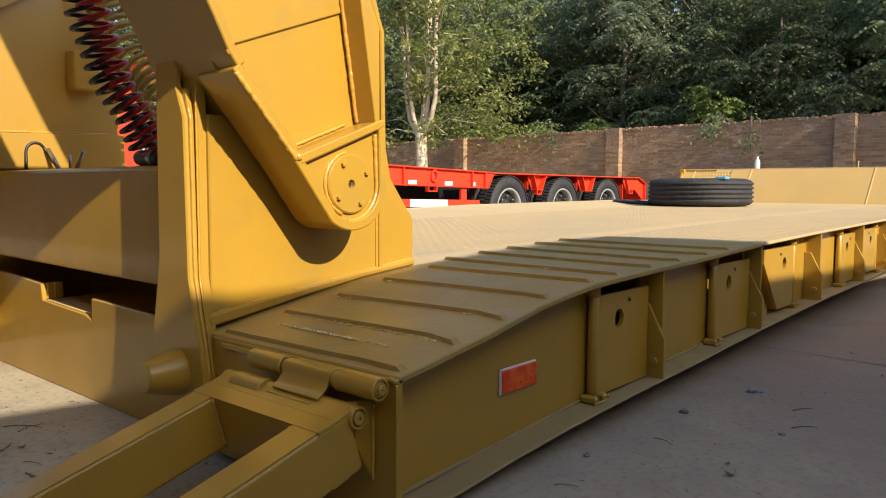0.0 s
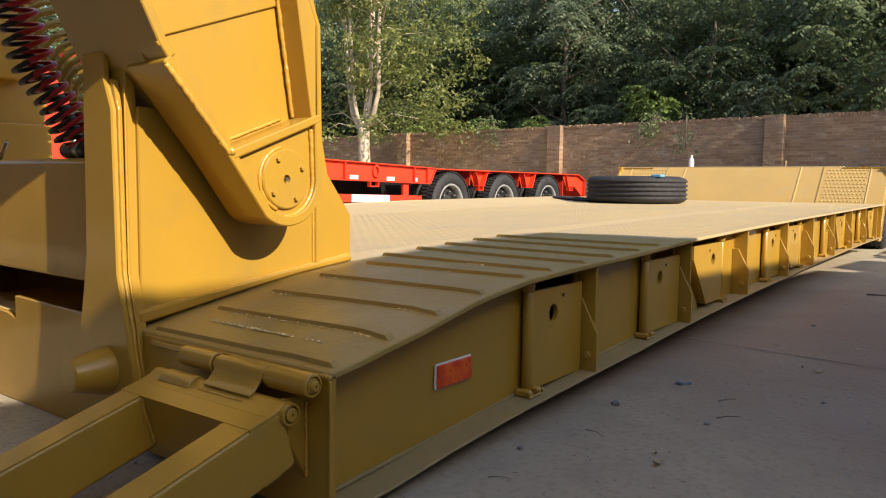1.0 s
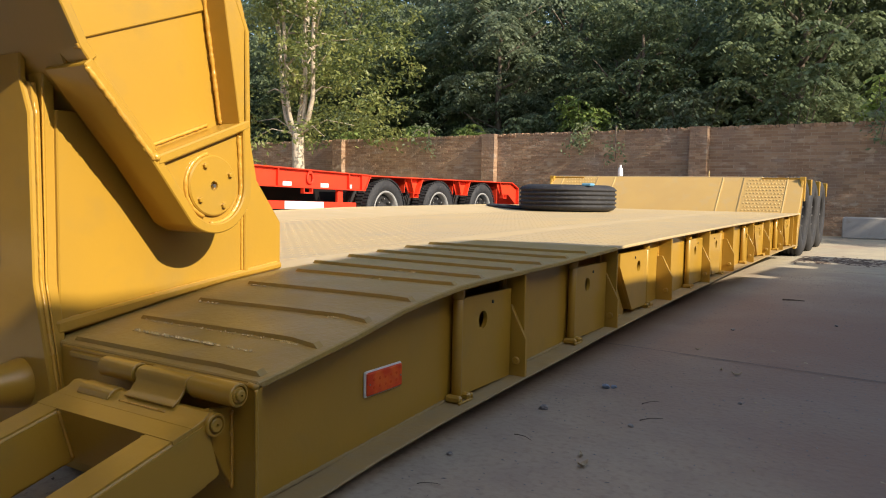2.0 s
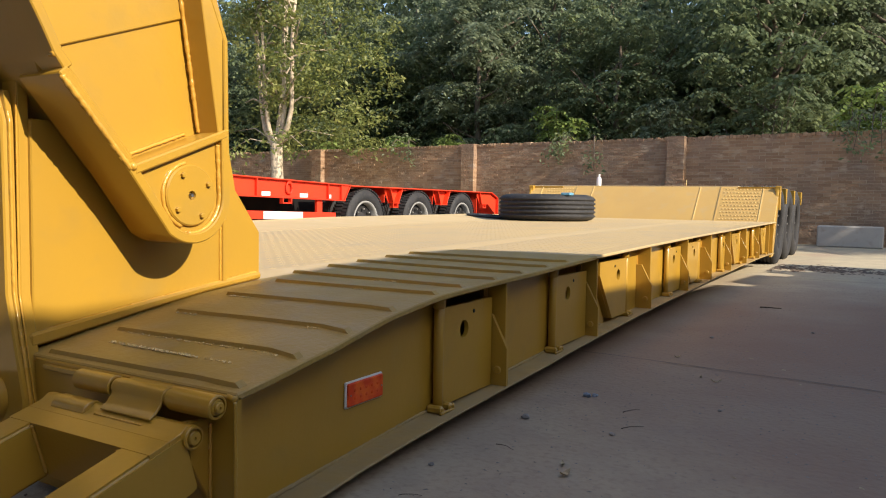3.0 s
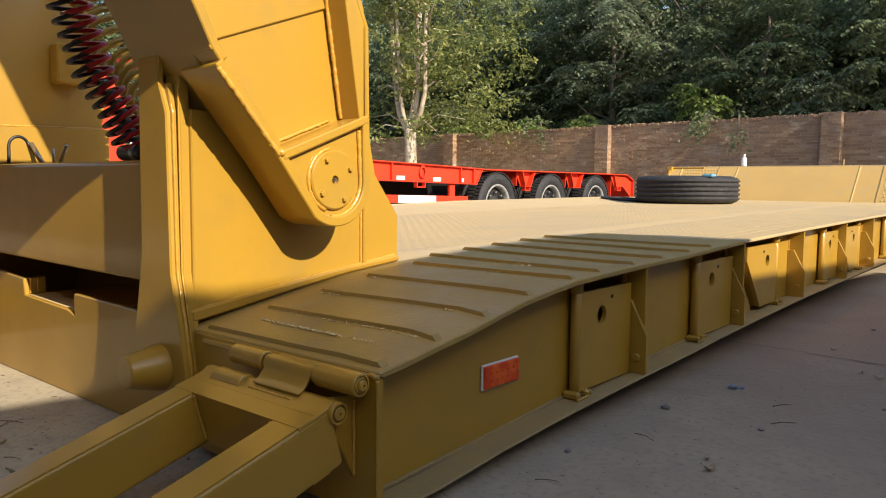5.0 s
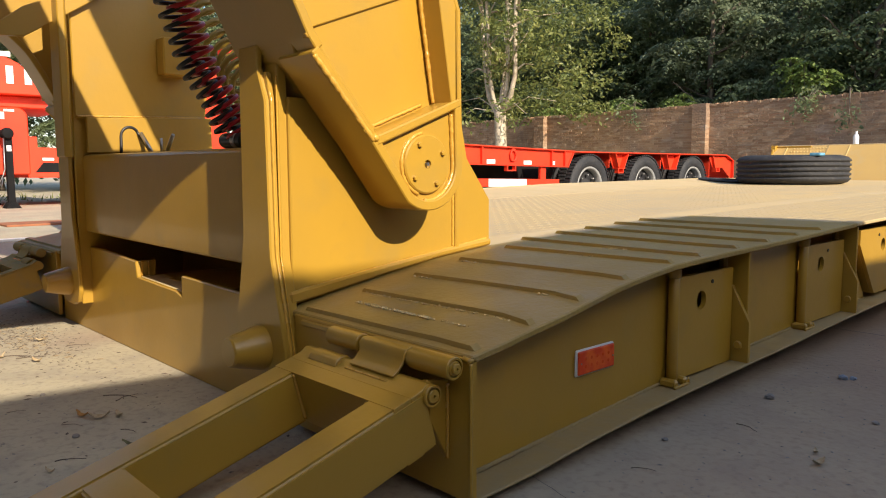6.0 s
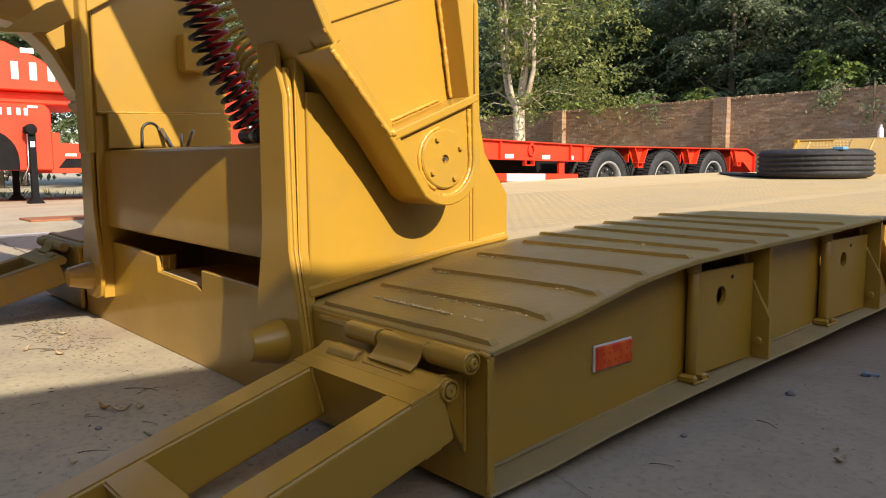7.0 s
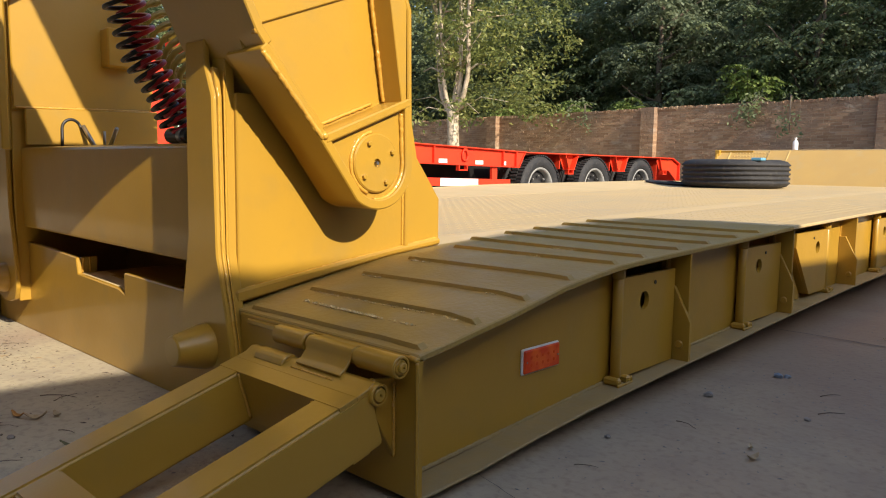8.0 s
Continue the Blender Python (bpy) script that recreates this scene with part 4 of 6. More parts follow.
for x0, x1 in ((-0.50, -0.02), (-3.31, -2.83)):
    for y in (8.97, 9.76, 10.86, 11.96):
        part("fender_bracket", prism([(y, 0.965), (y + 0.16, 0.965), (y + 0.11, 0.76), (y + 0.05, 0.76)], "x", x0, x1, 0.004), YELLOW, lowbed)


def wheel_at(owner, x_out, y, r, width, side, z=None, lugs=False, ring=RIM, hub=1.0):
    """Tyre and rim, as parts of a vehicle; side is +1 where the outer face looks to +x."""
    z = r - 0.012 if z is None else z
    h = width
    prof = [(r * 0.56 * hub, 0.02), (r * 0.59 * hub, 0.0), (r * 0.82, -0.012), (r * 0.95, 0.012), (r, 0.045)]
    for k in range(0 if lugs else 4):
        w = 0.045 + (h - 0.09) * (k + 0.5) / 4
        prof += [(r, w - 0.012), (r - 0.014, w - 0.008), (r - 0.014, w + 0.008), (r, w + 0.012)]
    prof += [(r, h - 0.045), (r * 0.95, h - 0.012), (r * 0.82, h + 0.012), (r * 0.59 * hub, h), (r * 0.56 * hub, h - 0.02)]
    t = part("tyre", lathe(prof, (x_out, y, z), (-side, 0, 0), 48, closed=True), RUBBER, owner, "black truck tyre", True)
    if lugs:
        b = bmesh.new()
        for k in range(56):
            a = 2 * math.pi * k / 56
            for w0, w1, turn in ((0.006, 0.09, 0.0), (0.10, h - 0.006, 0.056)):
                q = box(-0.016, 0.016, w0, w1, r - 0.006, r + 0.009, 0)
                q.transform(Matrix.Translation((x_out, y, z)) @ Matrix.Rotation(a + turn, 4, "X") @ Matrix(((0, -side, 0, 0), (1, 0, 0, 0), (0, 0, 1, 0), (0, 0, 0, 1))))
                joined(b, q)
        tagged(part("tread", b, RUBBER, t, "blocky lug tread"), kind="stuff")
    r *= hub
    rim = [(r * 0.57, 0.018), (r * 0.56, 0.004), (r * 0.53, 0.004), (r * 0.50, 0.02), (r * 0.485, 0.08), (r * 0.48, 0.09), (r * 0.49, 0.095), (r * 0.56, 0.05)]
    w = part("rim", lathe(rim, (x_out, y, z), (-side, 0, 0), 40, closed=True), ring, t, "painted steel rim ring", True)
    part("dish", lathe([(r * 0.47, 0), (r * 0.42, -0.02), (r * 0.24, 0.0), (r * 0.20, 0.04), (r * 0.12, 0.046), (r * 0.03, 0.046)], (x_out - side * 0.085, y, z), (side, 0, 0), 36), DISH, t, "dark recessed wheel dish", True)
    for k in range(8):
        a = 2 * math.pi * k / 8
        c = Vector((x_out - side * 0.062, y + r * 0.34 * math.cos(a), z + r * 0.34 * math.sin(a)))
        q = lathe([(0.016, 0), (0.014, 0.026), (0.006, 0.03)], c, (side, 0, 0), 6)
        part("wheel_nut", q, STEEL, t)
    return t


for y in (9.28, 10.38, 11.48):
    for xo, s in ((-0.03, 1), (-3.30, -1)):
        wheel_at(lowbed, xo, y, 0.50, 0.27, s, ring=DISH)
        wheel_at(lowbed, xo - s * 0.295, y, 0.50, 0.27, s, ring=DISH)
    part("axle", rod((-3.0, y, 0.48), (-0.3, y, 0.48), 0.065, 14), YELLOW, lowbed)

# red side marker on the web
marker = part("side_marker_lamp", box(-0.0855, -0.0775, 0.436, 0.594, 0.176, 0.2425, 0.003), WHITE, lowbed, "red rectangular side marker lamp with white rim")
part("lens", box(-0.080, -0.0725, 0.4400, 0.5900, 0.1798, 0.2388, 0.003), LENS, marker)
for k in range(10):
    c = (-0.0732, 0.467 + 0.024 * (k % 5), 0.200 + 0.019 * (k // 5))
    part("light_dot", lathe([(0.0052, 0), (0.004, 0.0012), (0.001, 0.0017)], c, (1, 0, 0), 10), LED, marker)
for y in (0.449, 0.581):
    part("screw", rod((-0.073, y, 0.209), (-0.071, y, 0.209), 0.0025, 8), STEEL, marker)

# ---- air and electric lines hanging behind the columns ----
def coil(name, mat, guide, radius, turns, wire, label, cat="hose"):
    pts = []
    g = [Vector(p) for p in guide]
    n = turns * 14
    cum = [0.0]
    for a, b in zip(g, g[1:]):
        cum.append(cum[-1] + (b - a).length)
    for k in range(n + 1):
        u = k / n
        s = cum[-1] * (u + 0.26 * u * (1 - u))
        i = max(j for j in range(len(g) - 1) if cum[j] <= s + 1e-9)
        f = (s - cum[i]) / (cum[i + 1] - cum[i])
        c = g[i].lerp(g[i + 1], f)
        t = (g[i + 1] - g[i]).normalized()
        side = Vector((1, 0, 0)) - t * t.x
        side.normalize()
        up = t.cross(side)
        a = 2 * math.pi * turns * k / n
        r = radius * (1 + 0.10 * math.sin(k * 0.37))
        pts.append(c + side * math.cos(a) * r + up * math.sin(a) * r)
    ob = link_mesh(name, tube_along(pts, wire, 8), mat, smooth=True)
    return tagged(ob, label, cat, "air lines of the gooseneck")


# coil axis, pulled toward the camera along its sight lines to fit the view
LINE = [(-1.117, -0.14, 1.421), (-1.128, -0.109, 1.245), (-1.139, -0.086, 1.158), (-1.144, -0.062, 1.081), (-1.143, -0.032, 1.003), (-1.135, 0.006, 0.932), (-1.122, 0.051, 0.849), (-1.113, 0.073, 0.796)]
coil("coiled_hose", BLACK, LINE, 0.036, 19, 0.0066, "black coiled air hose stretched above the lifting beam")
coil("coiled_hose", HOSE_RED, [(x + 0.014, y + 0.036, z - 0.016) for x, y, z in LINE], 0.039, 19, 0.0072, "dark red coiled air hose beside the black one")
coil("coiled_hose", HOSE_OLIVE, [(-2.23, 0.45, 1.56), (-2.12, 0.45, 1.43), (-2.03, 0.45, 1.308), (-1.89, 0.45, 1.185), (-1.74, 0.45, 1.06), (-1.62, 0.45, 0.99)], 0.082, 13, 0.012, "olive-yellow coiled cable sagging behind")
b = rod((-1.17, 0.085, 0.773), (-1.04, 0.085, 0.772), 0.0235, 16, edge=0.004)
plug = tagged(link_mesh("hose_coupling", b, BLACK, smooth=False), "black hose coupling lying on the lifting beam", "coupling")
part("collar", rod((-1.095, 0.085, 0.7725), (-1.07, 0.085, 0.7725), 0.026, 16, edge=0.003), STEEL, plug)
# black loop drawn where a hook's shadow falls on the plate
SHADOW_LOOP = [(-2.236, 0.150, 0.752), (-2.240, 0.153, 0.79)] + [(-2.246, 0.192 - 0.037 * math.cos(a), 0.824 + 0.040 * math.sin(a)) for a in np.linspace(0.1, 2.7, 12)] + [(-2.20, 0.24, 0.790), (-2.171, 0.250, 0.756)]
for k, (pts, w) in enumerate(((SHADOW_LOOP, 0.0065), (((-2.150, 0.245, 0.756), (-2.225, 0.232, 0.838)), 0.009), (((-2.009, 0.25, 0.756), (-1.941, 0.25, 0.823)), 0.008), (((-2.085, 0.26, 0.754), (-2.085, 0.26, 0.815)), 0.006))):
    ob = link_mesh("steel_hook", tube_along(pts, w, 8), STEEL if k else BLACK, smooth=True)
    tagged(ob, "bent steel rod hook on the lifting beam" if k else "dark loop in place of a hook's shadow", "hook", "rod hooks")

# ---- spare tyre and rubber flap on the deck ----
TAG = surface("blue_tag", (0.10, 0.30, 0.46), (0.16, 0.38, 0.52), 0.4, 0.5, big=30, fine=120, bump=0.2)


def lying_tyre(c, r, width):
    r0 = 0.56 * r
    prof = [(r0, 0.03), (r0 + 0.03, 0.0), (r * 0.82, 0.0), (r * 0.94, 0.018), (r, 0.05)]
    for k in range(4):
        w = 0.05 + (width - 0.10) * (k + 0.5) / 4
        prof += [(r, w - 0.014), (r - 0.016, w - 0.009), (r - 0.016, w + 0.009), (r, w + 0.014)]
    prof += [(r, width - 0.05), (r * 0.94, width - 0.018), (r * 0.82, width), (r0 + 0.03, width), (r0, width - 0.03), (r0 + 0.02, width - 0.06), (r - 0.05, width / 2), (r0 + 0.02, 0.06)]
    ob = link_mesh("spare_tyre", lathe(prof, c, (0, 0, 1), 64, closed=True), RUBBER, smooth=True)
    tagged(ob, "black ribbed truck tyre lying flat on the deck", "tyre")
    q = box(c[0] + 0.30, c[0] + 0.40, c[1] - 0.36, c[1] - 0.24, c[2] + width - 0.012, c[2] + width + 0.016, 0.006)
    part("tag", q, TAG, ob, "faded blue tag")


lying_tyre((-2.15, 6.74, top(6.74) - 0.001), 0.530, 0.285)
b = lathe([(0.30, 0.0), (0.315, 0.008), (0.30, 0.018), (0.20, 0.022), (0.18, 0.018), (0.18, 0.0)], (0, 0, 0), (0, 0, 1), 40, closed=True)
b.transform(Matrix.Translation((-2.86, 6.82, top(6.82) + 0.0170)) @ Matrix.Rotation(math.atan2(0.045, 0.68), 4, "Y"))
tagged(link_mesh("rubber_flap", b, RUBBER, smooth=True), "flat grey-black rubber tyre flap on the deck", "flap")

tagged(link_mesh("stick", tube_along([(-1.205, 9.30, 0.975), (-1.208, 9.305, 1.02), (-1.204, 9.30, 1.062)], [0.008, 0.006, 0.004], 6), STUD, smooth=True), "thin pale stick standing on the rear deck edge", "stick")

# bottle on the rear deck
b = lathe([(0.0, 0), (0.032, 0), (0.034, 0.02), (0.034, 0.095), (0.026, 0.120), (0.013, 0.135), (0.013, 0.150)], (-2.40, 9.25, 0.975), (0, 0, 1), 20)
bottle = tagged(link_mesh("bottle", b, CLEAR, smooth=True), "small white plastic bottle standing on the rear deck", "bottle")
part("cap", rod((-2.40, 9.25, 1.12), (-2.40, 9.25, 1.14), 0.016, 14), WHITE, bottle)

# ---- red lowbed trailer parked alongside ----
red = thing("red_trailer", "bright red lowbed trailer parked alongside", "trailer", "red trailers")
RX = -4.86


def rail_top(y):
    return 0.955 - 0.0243 * (y - 4.697)


def rail_foot(y):
    return 0.742 - 0.0180 * (y - 4.80)


def guard_top(y):
    return 0.573 - 0.0168 * (y - 5.11)


part("side_rail", prism([(2.2, rail_foot(2.2)), (6.555, rail_foot(6.555)), (6.665, rail_top(6.665) - 0.01), (2.2, rail_top(2.2) - 0.01)], "x", RX - 0.015, RX, 0.003), RED, red)
part("rail_flange", prism([(2.2, rail_top(2.2) - 0.014), (6.69, rail_top(6.69) - 0.014), (6.69, rail_top(6.69)), (2.2, rail_top(2.2))], "x", RX - 0.07, RX + 0.042, 0.003), RED, red)
part("rail_flange", prism([(2.2, rail_foot(2.2) - 0.012), (6.57, rail_foot(6.57) - 0.012), (6.57, rail_foot(6.57)), (2.2, rail_foot(2.2))], "x", RX - 0.05, RX + 0.036, 0.003), RED, red)
part("end_gusset", prism([(6.50, rail_foot(6.5)), (6.548, rail_foot(6.5)), (6.660, rail_top(6.6) - 0.012), (6.50, rail_top(6.5) - 0.012)], "x", RX + 0.016, RX + 0.024, 0.002), RED, red)
part("end_cap", prism([(6.553, rail_foot(6.56)), (6.565, rail_foot(6.56)), (6.680, rail_top(6.67) - 0.012), (6.668, rail_top(6.67) - 0.012)], "x", RX - 0.45, RX + 0.036, 0.002), RED, red)
part("deck_plate", box(RX - 2.45, RX - 0.05, 2.2, 6.6, 0.86, 0.89, 0.003), RED, red)
part("far_rail", box(RX - 2.5, RX - 2.45, 2.2, 6.6, 0.70, 0.90, 0.003), RED, red)
for y in (2.54, 3.77, 5.0, 6.228, 6.49):
    part("rib", prism([(y, rail_foot(y)), (y + 0.016, rail_foot(y)), (y + 0.016, rail_top(y) - 0.013), (y, rail_top(y) - 0.013)], "x", RX - 0.002, RX + 0.036, 0.002), RED, red)
for y0, y1, z0 in ((3.86, 4.0, 0.758), (4.48, 4.62, 0.751), (5.105, 5.244, 0.741), (5.736, 5.879, 0.731), (6.263, 6.320, 0.727)):
    part("reflector", box(RX, RX + 0.005, y0, y1, z0, z0 + 0.048, 0.002), WHITE, red)
ring = [(RX + 0.018, 5.534 + 0.047 * math.cos(a), 0.842 + 0.066 * math.sin(a) - 0.012 * abs(math.cos(a))) for a in np.linspace(0, 2 * math.pi, 25)]
part("tie_ring", tube_along(ring, 0.011), RED, red, smooth=True)
part("ring_lug", box(RX - 0.002, RX + 0.03, 5.505, 5.563, 0.885, 0.925, 0.004), RED, red)
for y in (4.05, 5.415):
    b = box(RX - 0.02, RX + 0.035, y, y + 0.155, 0.656, 0.670, 0.002)
    box(RX - 0.02, RX + 0.035, y, y + 0.014, 0.670, rail_foot(y) - 0.010, 0.002, b)
    box(RX - 0.02, RX + 0.035, y + 0.141, y + 0.155, 0.670, rail_foot(y) - 0.010, 0.002, b)
    part("hanger", b, RED, red)
guard = part("side_guard", prism([(2.5, guard_top(2.5) - 0.092), (6.412, guard_top(6.412) - 0.092), (6.412, guard_top(6.412)), (2.5, guard_top(2.5))], "x", RX - 0.03, RX + 0.004, 0.003), RED, red, "low side guard with a white band")
part("white_band", prism([(5.133, guard_top(5.133) - 0.090), (5.789, guard_top(5.789) - 0.090), (5.789, guard_top(5.789) - 0.002), (5.133, guard_top(5.133) - 0.002)], "x", RX + 0.003, RX + 0.008, 0.001), WHITE, guard)
for y in (3.0, 6.057):
    part("guard_post", box(RX - 0.04, RX - 0.002, y, y + 0.10, guard_top(y) - 0.004, rail_foot(y) - 0.008, 0.003), RED, red)
# red beams in shade, their darkness put into a black colour
part("inner_beam", box(RX - 0.94, RX - 0.91, 2.3, 6.62, 0.30, 0.87, 0.004), BLACK_PAINT_AND_SHADE, red, "chassis beam below the deck, coloured black in place of shade")
part("inner_beam", box(RX - 0.94, RX - 0.91, 6.62, 10.3, 0.50, 0.885, 0.004), BLACK_PAINT_AND_SHADE, red, "chassis beam below the deck, coloured black in place of shade")
for y in (2.6, 3.6, 4.6, 5.6):
    part("cross_beam", box(RX - 0.91, RX - 0.03, y, y + 0.012, 0.735, 0.86, 0.002), RED, red)
# axles: twin wheels at each end, close under the fenders
for y in (7.083, 8.415, 9.757):
    for xo, s in ((RX - 0.01, 1), (RX - 0.26, 1), (RX - 2.47, -1), (RX - 2.22, -1)):
        wheel_at(red, xo, y, 0.433, 0.21, s, z=0.433, lugs=xo == RX - 0.01, ring=PALE_RIM, hub=1.13)
    part("axle", rod((RX - 2.3, y, 0.43), (RX - 0.2, y, 0.43), 0.06, 12), BLACK, red)
# fender decks on tapered brackets, each with a plate reaching inwards and a hook below
for y0, y1 in ((6.69, 8.02), (8.03, 9.39), (9.40, 10.80)):
    part("fender_deck", box(RX - 0.55, RX + 0.012, y0, y1, 0.888, 0.903, 0.003), RED, red)
for yb, wide, z0, hook in ((7.601, 0.403, 0.690, True), (8.914, 0.459, 0.676, False)):
    part("fender_bracket", prism([(yb, 0.889), (yb, 0.845), (yb + 0.105, z0), (yb + wide - 0.14, z0), (yb + wide, 0.845), (yb + wide, 0.889)], "x", RX - 0.10, RX - 0.085, 0.002), RED, red)
    part("bracket_rib", prism([(yb + 0.035, 0.888), (yb + 0.117, z0), (yb + 0.131, z0), (yb + 0.049, 0.888)], "x", RX - 0.086, RX - 0.004, 0.002), RED, red)
    part("bracket_rib", prism([(yb + wide - 0.055, 0.888), (yb + wide - 0.158, z0), (yb + wide - 0.146, z0), (yb + wide - 0.042, 0.888)], "x", RX - 0.086, RX - 0.004, 0.002), RED, red)
    part("bracket_foot", box(RX - 0.10, RX - 0.002, yb + 0.10, yb + wide - 0.135, z0 - 0.011, z0, 0.002), RED, red)
    part("cross_plate", prism([(RX - 1.1, 0.888), (RX - 1.1, 0.60), (RX - 0.10, z0), (RX - 0.10, 0.888)], "y", yb + 0.02, yb + 0.032, 0.002), RED, red)
    if hook:
        b = box(RX - 0.08, RX - 0.01, yb + 0.12, yb + 0.245, 0.618, 0.632, 0.002)
        box(RX - 0.08, RX - 0.01, yb + 0.12, yb + 0.134, 0.632, z0 - 0.010, 0.002, b)
        box(RX - 0.08, RX - 0.01, yb + 0.231, yb + 0.245, 0.632, z0 - 0.010, 0.002, b)
        part("hook", b, RED, red)
part("cross_plate", box(RX - 1.1, RX - 0.062, 10.335, 10.347, 0.50, 0.888, 0.002), RED, red)
part("tail_side", prism([(10.31, 0.889), (10.31, 0.83), (10.42, 0.690), (10.74, 0.690), (11.035, 0.515), (11.045, 0.80), (10.80, 0.889)], "x", RX - 0.06, RX - 0.045, 0.002), RED, red)
part("tail_rib", prism([(10.345, 0.888), (10.425, 0.690), (10.440, 0.690), (10.36, 0.888)], "x", RX - 0.046, RX - 0.002, 0.002), RED, red)
part("tail_plate", prism([(10.80, 0.903), (10.80, 0.889), (11.040, 0.802), (11.040, 0.50), (11.054, 0.50), (11.054, 0.812)], "x", RX - 1.1, RX + 0.004, 0.002), RED, red)
b = box(RX - 0.07, RX, 10.46, 10.58, 0.622, 0.636, 0.002)
box(RX - 0.07, RX, 10.46, 10.474, 0.636, 0.688, 0.002, b)
box(RX - 0.07, RX, 10.566, 10.58, 0.636, 0.688, 0.002, b)
part("hook", b, RED, red)
# its raised front: rounded upright and cross tube
part("front_upright", prism([(1.36, 0.518), (1.997, 0.518), (1.997, 1.327)] + arc((1.789, 1.327), 0.208, 0, 90, 8) + [(1.36, 1.535)], "x", RX - 2.10, RX - 0.07, 0.008), RED, red, "rounded front wall of the red trailer")
part("front_tube", box(RX - 0.215, RX, 2.004, 3.579, 1.613, 1.742, 0.008), RED, red)
part("front_leg", box(RX - 0.215, RX - 0.07, 3.436, 3.579, 0.91, 1.63, 0.005), RED, red)

# ---- second red trailer, further off, with landing legs ----
red2 = thing("red_trailer", "tall red gooseneck trailer on black landing legs, further off", "trailer", "red trailers")
QX = -14.4
part("upper_neck", prism([(0.4, 2.05), (3.30, 2.05), (3.30, 2.12), (2.75, 2.62), (2.15, 2.90), (0.4, 3.05)], "x", QX - 2.6, QX, 0.02), RED, red2)
part("neck_shade_rail", prism([(0.4, 1.86), (3.7, 1.82), (3.7, 1.90), (3.3, 2.05), (0.4, 2.05)], "x", QX - 2.5, QX - 0.25, 0.02), RED, red2)
part("lower_body", prism([(0.4, 0.60), (2.84, 0.60), (2.84, 1.62)] + arc((2.66, 1.64), 0.18, 0, 90, 5) + [(0.4, 1.82)], "x", QX - 2.6, QX + 0.02, 0.02), RED, red2)
part("low_frame", prism([(2.80, 0.54), (9.0, 0.54), (9.0, 1.10), (2.98, 1.10), (2.98, 1.30), (2.80, 1.30)], "x", QX - 2.5, QX, 0.01), RED, red2)
# flat black sheet drawn for the frame's recess
part("frame_recess", prism([(2.92, 0.64), (9.0, 0.64), (9.0, 0.82), (3.06, 0.82)], "x", QX - 0.01, QX + 0.006, 0), BLACK_PAINT_AND_SHADE, red2)
part("reflector", box(QX, QX + 0.012, 3.05, 3.25, 0.86, 0.91, 0.002), WHITE, red2)
part("reflector", box(QX, QX + 0.012, 2.40, 2.62, 2.72, 2.81, 0.002), WHITE, red2)
part("reflector", box(QX + 0.02, QX + 0.03, 2.45, 2.62, 1.74, 1.78, 0.002), WHITE, red2)
# flat black sheet drawn for the arch opening
part("wheel_arch", prism([(1.17, 0.61), (2.27, 0.61)] + arc((1.72, 0.80), 0.55, 0, 180, 14), "x", QX + 0.012, QX + 0.028, 0), BLACK_PAINT_AND_SHADE, red2)
for y in (2.18, 2.48, 2.78):
    part("plain_bar", box(QX + 0.002, QX + 0.012, y + 0.05, y + 0.17, 2.24, 2.56, 0.004), WHITE, red2, "white painted mark")
for y in (1.95, 2.10, 2.25, 2.37):
    part("plain_bar", box(QX + 0.022, QX + 0.030, y + 0.02, y + 0.085, 1.60, 1.73, 0.004), WHITE, red2, "white painted mark")
for y, xx in ((2.50, -1.75), (2.435, 0.0)):
    lx = QX + xx + 0.20
    leg = part("landing_leg", box(lx, lx + 0.11, y - 0.055, y + 0.06, 0.06, 1.30, 0.01), BLACK_PAINT_AND_SHADE, red2, "black landing leg on a foot plate")
    part("foot_plate", prism([(y - 0.13, 0.0), (y + 0.13, 0.0), (y + 0.11, 0.03), (y + 0.05, 0.11), (y - 0.05, 0.11), (y - 0.11, 0.03)], "x", lx - 0.09, lx + 0.20, 0.005), BLACK_PAINT_AND_SHADE, leg)
    part("gear_head", lathe([(0.085, 0), (0.10, 0.02), (0.10, 0.10), (0.085, 0.13), (0.03, 0.15)], (lx + 0.06, y - 0.02, 1.335), (1, 0, 0), 18), BLACK_PAINT_AND_SHADE, leg)
    part("bracket", prism([(y - 0.13, 1.27), (y + 0.07, 1.22), (y + 0.08, 1.40), (y - 0.02, 1.44), (y - 0.12, 1.38)], "x", lx - 0.02, lx + 0.055, 0.006), BLACK_PAINT_AND_SHADE, leg)
    part("label_plate", box(lx + 0.111, lx + 0.118, y - 0.04, y + 0.035, 1.02, 1.12, 0.001), WHITE, leg)
    part("crank", tube_along([(lx + 0.16, y - 0.09, 1.25), (lx + 0.17, y - 0.10, 0.70), (lx + 0.17, y - 0.13, 0.60), (lx + 0.17, y - 0.20, 0.46), (lx + 0.17, y - 0.17, 0.38), (lx + 0.17, y - 0.14, 0.55)], 0.012), STEEL, leg, smooth=True)

